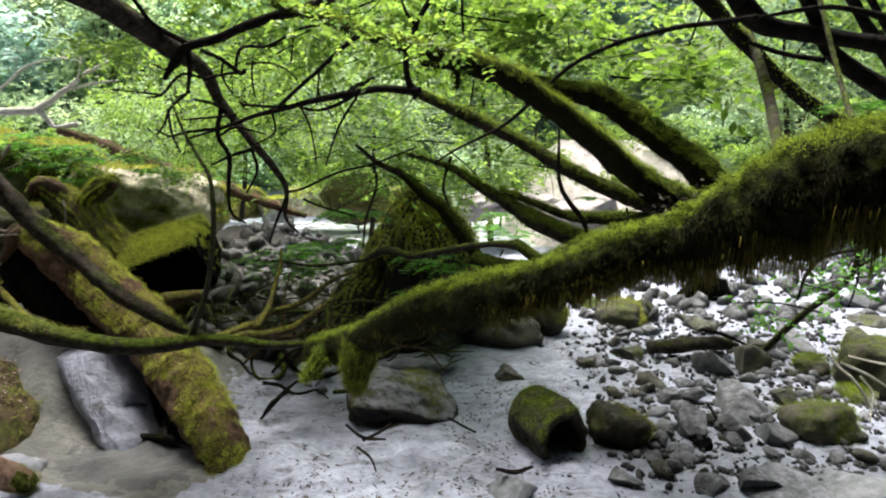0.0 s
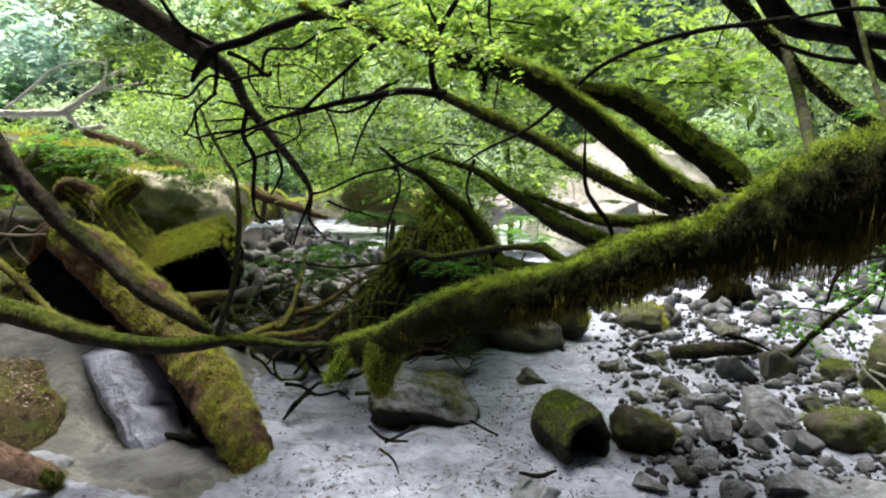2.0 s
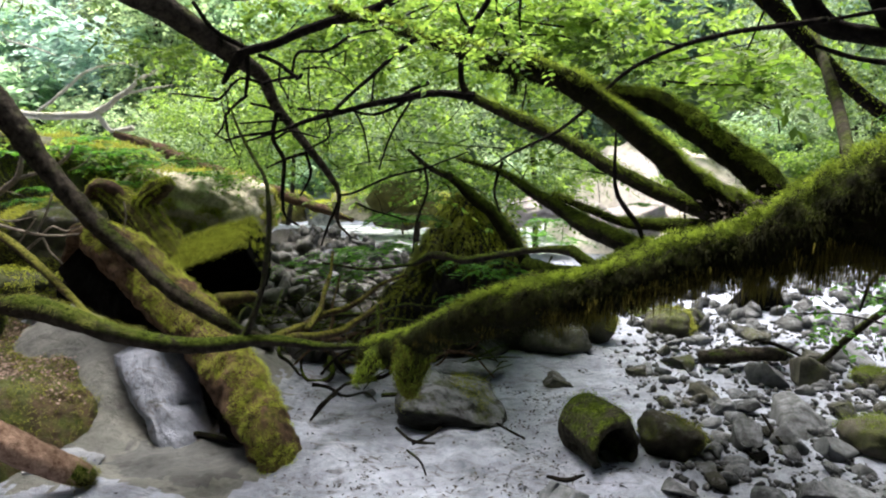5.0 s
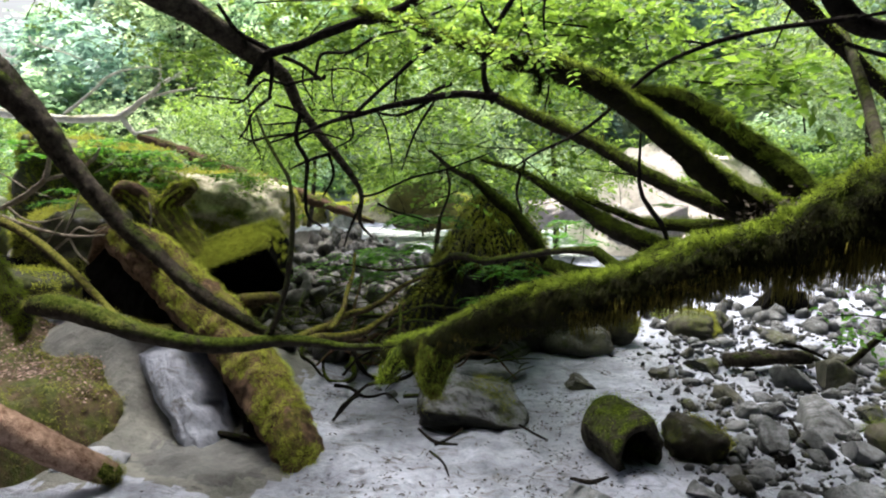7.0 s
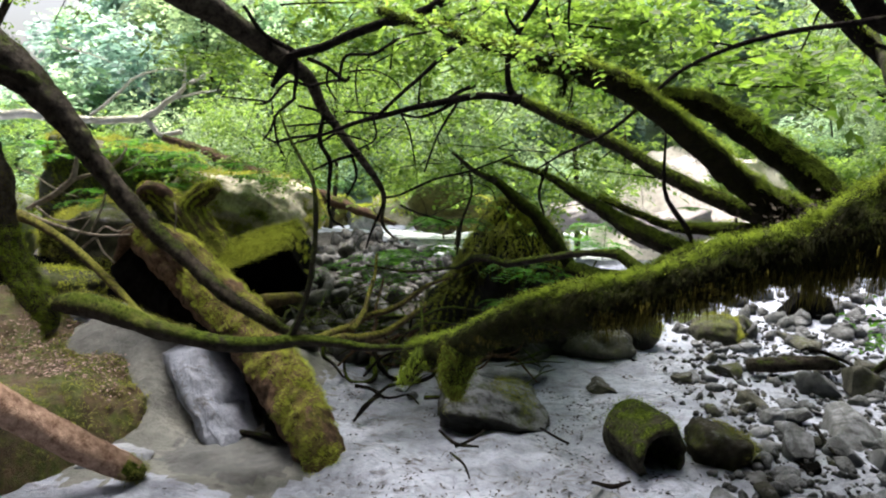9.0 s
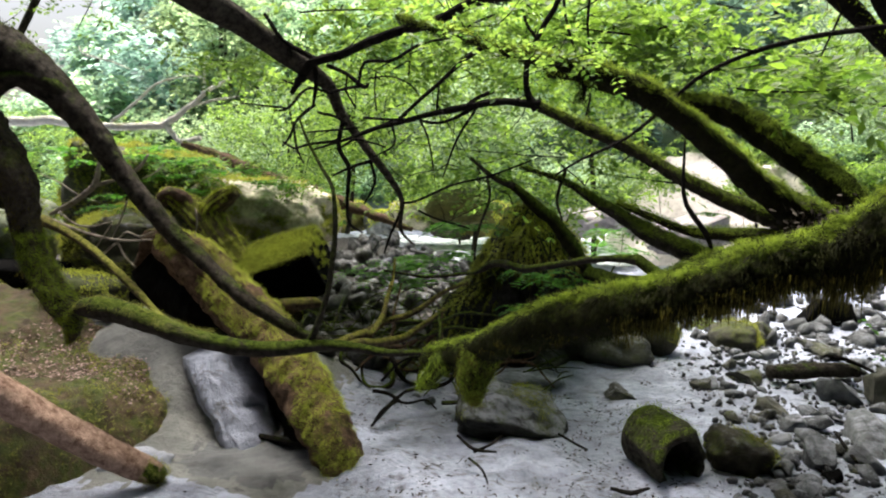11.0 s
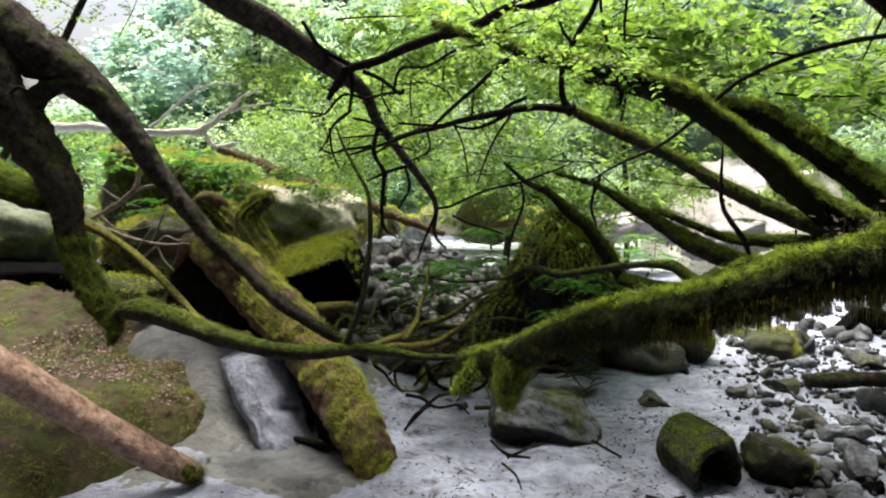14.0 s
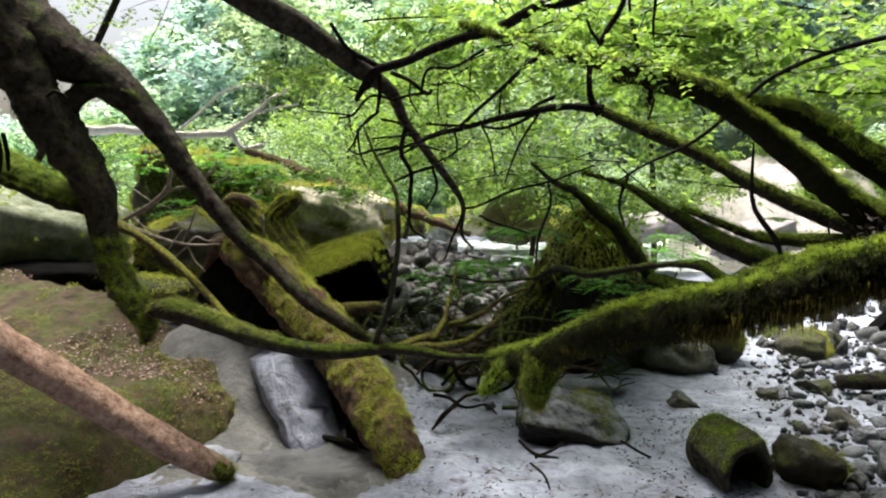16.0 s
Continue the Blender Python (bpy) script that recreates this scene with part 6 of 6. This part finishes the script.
# ---- ferns ----
def fern(at, seed, fronds, length, label="small green fern on the mound"):
    r = np.random.default_rng(seed)
    b, w = [], []
    for _ in range(fronds):
        a = r.uniform(0, 2 * math.pi)
        out = np.array([math.cos(a), math.sin(a), 0])
        ln = length * r.uniform(0.7, 1.1)
        for k in range(16):
            t = (k + 1) / 17
            p = np.array(at) + out * ln * t + np.array([0, 0, 1.0]) * ln * (0.75 * t - 0.85 * t * t)
            s = math.sin(math.pi * min(1, 0.25 + 0.75 * t)) + 0.1
            for q in (-1, 1):
                side = np.array([-out[1], out[0], 0]) * q
                b.append(p)
                w.append((side + out * 0.4) * s)
    b, w = np.array(b), np.array(w)
    top = thing("fern", label, "fern", "ferns")
    part("fronds", leaf_mesh("fronds", b, w, length * 0.2, length * 0.022, r, FERN), top, kind="stuff")


for i, (p, ln) in enumerate((((-4.355, 4.900, 1.479), 0.32), ((-3.917, 4.950, 1.530), 0.36), ((-3.457, 4.950, 1.473), 0.36), ((-3.062, 4.900, 1.392), 0.34), ((-2.754, 4.950, 1.390), 0.34), ((-2.480, 5.000, 1.256), 0.30), ((-4.072, 4.800, 1.160), 0.28), ((-3.211, 4.800, 1.212), 0.26), ((-3.550, 4.900, 1.341), 0.30), ((-2.229, 6.000, 1.191), 0.30), ((0.531, 5.600, 0.666), 0.34), ((0.782, 5.600, 0.583), 0.34), ((0.715, 6.200, 0.744), 0.36), ((-1.156, 4.300, 0.616), 0.50), ((-0.853, 4.300, 0.690), 0.46), ((-1.447, 4.400, 0.546), 0.36), ((-0.728, 4.400, 0.930), 0.36), ((-0.974, 4.200, 0.501), 0.34), ((-0.050, 3.450, 0.753), 0.28), ((0.089, 3.400, 0.694), 0.26), ((-0.153, 3.400, 0.525), 0.22), ((-0.534, 3.600, 1.020), 0.28), ((-2.895, 3.300, 1.164), 0.22), ((-4.691, 5.000, 1.593), 0.4), ((1.355, 1.900, 1.560), 0.16), ((0.800, 3.000, 1.179), 0.12), ((-3.928, 5.200, 1.619), 0.35), ((-3.449, 5.200, 1.503), 0.35), ((-2.808, 5.200, 1.278), 0.35))):
    fern(p, 800 + i, 9, ln)


# ---- leaf sprays on the near branches ----
def leaf_layer(name, label, category, hubs, seed, stalks, material, rachis, leaflet, pairs, spread, wide=0.3, stem=0.006):
    """Leafy twigs: a thin stem and a bunch of leaf sprays for each hub."""
    r = np.random.default_rng(seed)
    top = thing(name, label, category)
    for k, h in enumerate(hubs):
        n = max(6, int(stalks / len(hubs)))
        h = np.array(h)
        at = h + r.normal(0, 1, (n, 3)) * spread
        way = r.normal(0, 1, (n, 3)) * [1, 1, 0.25]
        b, w = spray_leaves(r, at, way, pairs, rachis, leaflet)
        part("leaves", leaf_mesh("leaves", b, w, leaflet, leaflet * wide, r, material), top, kind="stuff")
        e = r.normal(0, 1, 3) * np.array(spread) * 1.5
        limb("twig", [(*(h - e), stem), (*(h + r.normal(0, 0.03, 3)), stem * 0.7), (*(h + e), stem * 0.3)], BARK_DARK, top, 5, 0.06, 0.1, seed + k, 6, 1.5)
    return top


def strip(a, b, count, seed, wob):
    r = np.random.default_rng(seed)
    a, b = np.array(a), np.array(b)
    return [tuple(a + (b - a) * t + r.normal(0, wob, 3)) for t in np.linspace(0, 1, count)]


leaf_layer("leafy_spray", "bright green leaves over the leaning stems", "foliage", strip((-1.370, 3.600, 2.402), (0.748, 3.400, 2.270), 16, 1, 0.12) + strip((-1.133, 3.800, 2.171), (0.204, 3.600, 2.211), 9, 2, 0.1), 900, 560, LEAF, 0.24, 0.055, 6, (0.18, 0.2, 0.10), 0.26)
leaf_layer("leafy_spray", "bright green leaves over the leaning stems", "foliage", strip((1.004, 4.400, 2.361), (2.104, 4.400, 2.093), 9, 3, 0.15) + strip((-1.049, 4.500, 2.105), (-0.323, 4.500, 2.045), 5, 4, 0.1), 901, 360, LEAF, 0.28, 0.062, 6, (0.2, 0.2, 0.12), 0.26)
leaf_layer("leafy_spray", "broad drooping compound leaves in full green", "foliage", strip((1.071, 3.000, 1.912), (1.523, 3.200, 1.821), 5, 14, 0.06) + strip((0.231, 3.200, 2.177), (0.592, 3.200, 2.078), 4, 15, 0.06), 910, 110, LEAF_NEAR, 0.30, 0.075, 6, (0.13, 0.12, 0.06), 0.26)
leaf_layer("leafy_spray", "thin spray of green leaves by the twigs", "foliage", strip((-0.998, 4.200, 1.388), (0.284, 4.200, 1.257), 9, 5, 0.1) + strip((0.081, 3.600, 1.565), (0.503, 3.600, 1.456), 4, 6, 0.08), 902, 170, LEAF, 0.22, 0.050, 6, (0.16, 0.2, 0.08), 0.26)
leaf_layer("leafy_spray", "layered bright sprays of compound leaves", "foliage", strip((-0.517, 4.200, 2.365), (0.821, 4.400, 2.002), 7, 16, 0.12) + strip((-3.064, 5.000, 2.476), (-1.421, 5.000, 1.938), 9, 17, 0.15) + strip((-1.716, 4.600, 1.624), (0.272, 4.600, 1.239), 8, 18, 0.12), 911, 420, LEAF, 0.30, 0.065, 6, (0.24, 0.2, 0.07), 0.26)
leaf_layer("leafy_spray", "bright green leaves over the leaning stems", "foliage", strip((-0.442, 1.800, 1.884), (0.067, 1.750, 1.788), 8, 11, 0.06), 906, 90, LEAF, 0.09, 0.026, 4, (0.08, 0.06, 0.04), 0.3, 0.0015)
leaf_layer("leafy_spray", "sparse leafy twigs against the sky", "foliage", strip((-4.326, 3.400, 2.658), (-3.012, 3.600, 2.496), 8, 12, 0.12), 907, 70, LEAF, 0.15, 0.035, 4, (0.14, 0.15, 0.12), 0.3, 0.004)
leaf_layer("low_shrub", "leafy herbs growing on the mossy boulders", "shrub", strip((-4.190, 5.000, 1.525), (-1.874, 5.000, 1.311), 12, 13, 0.08), 908, 260, LEAF, 0.18, 0.045, 4, (0.12, 0.12, 0.05), 0.3, 0.003)
leaf_layer("hanging_leaves", "dark green leaves hanging below the trunk", "foliage", strip((1.621, 2.600, 0.798), (2.096, 2.600, 0.908), 5, 9, 0.06), 904, 60, FERN, 0.12, 0.04, 3, (0.09, 0.1, 0.05))
leaf_layer("grass_tuft", "bright grass and herbs by the stones", "grass", strip((4.127, 6.400, -0.150), (5.191, 6.400, -0.082), 5, 10, 0.1), 905, 160, LEAF, 0.2, 0.06, 3, (0.14, 0.2, 0.08))


# ---- trees ----
def tree_of(name, centre, radii, stalks, material, label, seed, rachis=0.3, leaflet=0.05, pairs=4, clumps=26, trunk=0.045, foot=None):
    """A crown of leaf sprays round many small clumps, carried by a trunk and limbs."""
    r = np.random.default_rng(seed)
    top = thing(name, label, "tree")
    c = np.array(centre)
    base = np.array([c[0] + 0.3 * radii[0] * r.uniform(-1, 1), c[1], ground_z(c[0], c[1]) - 0.1])
    if foot:
        base = np.array([*foot, ground_z(*foot) - 0.1])
    limb("trunk", [(*base, trunk * radii[2]), (*(base * 0.5 + c * 0.5 + [0.1, 0, 0]), trunk * 0.75 * radii[2]), (*(c + [0, 0, radii[2] * 0.6]), trunk * 0.3 * radii[2])], BARK, top, 8, 0.2, 0.1, seed)
    d = r.normal(0, 1, (clumps, 3))
    d /= np.linalg.norm(d, axis=1, keepdims=True)
    hubs = c + d * np.array(radii) * r.uniform(0.25, 1.0, (clumps, 1))
    for h in hubs[:5]:
        limb("limb", [(*(c - [0, 0, radii[2] * 0.4]), trunk * 0.4 * radii[2]), (*((c + h) / 2 - [0, 0, 0.1 * radii[2]]), trunk * 0.25 * radii[2]), (*h, trunk * 0.08 * radii[2])], BARK, top, 6, 0.25, 0.1, seed)
    pick = r.integers(0, clumps, stalks)
    at = hubs[pick] + r.normal(0, 0.15, (stalks, 3)) * np.array(radii)
    way = r.normal(0, 1, (stalks, 3)) * [1, 1, 0.3] + (at - c) * 0.2
    b, w = spray_leaves(r, at, way, pairs, rachis, leaflet)
    part("crown", leaf_mesh("crown", b, w, leaflet, leaflet * 0.32, r, material), top, kind="stuff")
    return top


for i, (x, y, z, rx, rz, n) in enumerate(((-6.6, 11.0, 1.9, 1.9, 1.2, 1500), (-4.4, 9.4, 1.9, 1.5, 1.3, 1500), (-2.9, 8.4, 2.5, 1.2, 1.0, 1200), (-1.0, 8.6, 2.2, 1.4, 1.1, 1500), (0.6, 9.5, 3.0, 1.6, 1.3, 1700), (2.0, 12.4, 4.2, 1.2, 0.9, 700), (5.6, 9.8, 3.0, 1.6, 1.5, 1700), (7.0, 9.0, 3.0, 1.9, 1.8, 1700), (-9.6, 10.5, 1.6, 2.0, 1.1, 1300), (1.2, 11.5, 1.2, 1.2, 0.7, 700), (-2.0, 11.5, 1.0, 1.5, 0.6, 800), (5.4, 7.2, 1.4, 0.9, 0.7, 600))):
    tree_of("streamside_tree", (x, y, z), (rx, 1.3, rz), int(n * 0.85), (LEAF, LEAF_FAR)[i % 3 == 0], "young broadleaf tree in bright fresh leaf", 100 + i, 0.28, 0.058)
for i in range(24):
    r = np.random.default_rng(300 + i)
    x, y = -22 + 48 * (i + r.uniform(-0.4, 0.4)) / 24, r.uniform(16, 24)
    low = x < -0.70 * y
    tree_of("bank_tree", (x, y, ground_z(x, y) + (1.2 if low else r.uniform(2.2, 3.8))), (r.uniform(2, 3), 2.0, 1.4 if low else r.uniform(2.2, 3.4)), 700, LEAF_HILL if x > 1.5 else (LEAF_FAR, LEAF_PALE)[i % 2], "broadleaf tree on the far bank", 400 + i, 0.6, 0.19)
for i in range(44):
    r = np.random.default_rng(600 + i)
    x, y = -46 + 100 * (i + r.uniform(-0.4, 0.4)) / 44, r.uniform(28, 52)
    low = x < -0.66 * y
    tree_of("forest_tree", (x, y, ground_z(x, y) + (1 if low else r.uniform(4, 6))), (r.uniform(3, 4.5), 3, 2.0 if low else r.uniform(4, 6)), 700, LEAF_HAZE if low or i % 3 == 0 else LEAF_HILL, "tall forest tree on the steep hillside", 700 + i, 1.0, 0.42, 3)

for i in range(16):
    r = np.random.default_rng(860 + i)
    x, y = -36 + 26 * (i + r.uniform(-0.4, 0.4)) / 16, r.uniform(19, 40)
    tree_of("forest_tree", (x, y, ground_z(x, y) + r.uniform(0.8, 1.6)), (r.uniform(2.2, 3.4), 2.5, r.uniform(1.2, 2.0)), 520, LEAF_HAZE if i % 2 else LEAF_PALE, "pale green forest tree, haze put into its leaf colour", 1300 + i, 0.7, 0.28, 3)

for i, (p, s) in enumerate((((4.251, 11.000, 1.828), 0.5), ((1.913, 9.800, 1.332), 0.4), ((3.324, 11.600, 2.027), 0.55), ((1.244, 9.000, 1.077), 0.4), ((4.767, 10.600, 1.610), 0.7), ((3.020, 9.000, 1.075), 0.28))):
    tree_of("bank_shrub", p, (s * 1.5, s, s * 0.7), 160, LEAF, "leafy shrub on the pale gravel bank", 1150 + i, 0.25, 0.06, 4, 12, 0.03)

# undergrowth on the far bank
r = np.random.default_rng(41)
for i in range(30):
    x, y = -15 + 31 * (i + r.uniform(-0.4, 0.4)) / 30, r.uniform(13.6, 17.5)
    tree_of("bank_shrub", (x, y, ground_z(x, y) + 0.5), (r.uniform(0.9, 1.5), 0.9, r.uniform(0.5, 0.9)), 420, (LEAF_FAR, LEAF_PALE, LEAF)[i % 3], "leafy shrub on the far bank", 1100 + i, 0.35, 0.10, 4, 14, 0.03)

# unseen trees added over and behind the viewpoint to block light
for i, (x, y, z, rx, ry, rz, fx, fy) in enumerate(((-3.5, -1.2, 5.4, 3.2, 3.0, 1.2, -4.5, -3.5), (2.8, -1.0, 5.4, 3.2, 3.0, 1.2, 4.5, -3.0), (0.0, -4.5, 4.0, 6.0, 2.0, 4.0, 0.5, -6.5), (-7.0, -2.5, 4.0, 2.6, 3.6, 4.2, -8.5, -2.0), (7.0, -2.5, 4.0, 2.6, 3.6, 4.2, 8.5, -2.0), (-4.5, -6.0, 5.0, 4.0, 3.0, 5.0, -5.0, -9.0), (4.5, -6.0, 5.0, 4.0, 3.0, 5.0, 5.0, -9.0))):
    tree_of("shade_tree", (x, y, z), (rx, ry, rz), 1500 if i == 1 else 4200, LEAF_BLOCKER, "unseen tree added to block light from the stream bed", 960 + i, 0.6, 0.36, 4, 80, 0.05, (fx, fy))
# one more unseen crown, added to shade the left silt bank
tree_of("shade_tree", (-3.1, 4.9, 5.5), (1.0, 0.9, 0.4), 260, LEAF_BLOCKER, "unseen tree added to block light from the stream bed", 975, 0.5, 0.26, 4, 24, 0.1, (-6.5, 4.5))

# ---- depth stretch ----
# The plan above is stretched in depth from the viewpoint to fit the camera's view under its lens; the ground stays
# level.
VIEW_STRETCH = Matrix(((1.00525, -0.04394, 0.01160, -0.01676), (-0.04460, 1.37293, -0.09813, 0.14179), (0.00004, 0.00000, 1.00541, -0.00766), (0.00000, 0.00000, 0.00000, 1.00000)))
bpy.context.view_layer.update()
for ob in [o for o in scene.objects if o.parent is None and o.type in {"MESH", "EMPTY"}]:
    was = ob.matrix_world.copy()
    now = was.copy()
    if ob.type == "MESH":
        now.translation = VIEW_STRETCH @ was.translation
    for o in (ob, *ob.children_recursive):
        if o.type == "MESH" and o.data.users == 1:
            o.data.transform(now.inverted() @ VIEW_STRETCH @ was)
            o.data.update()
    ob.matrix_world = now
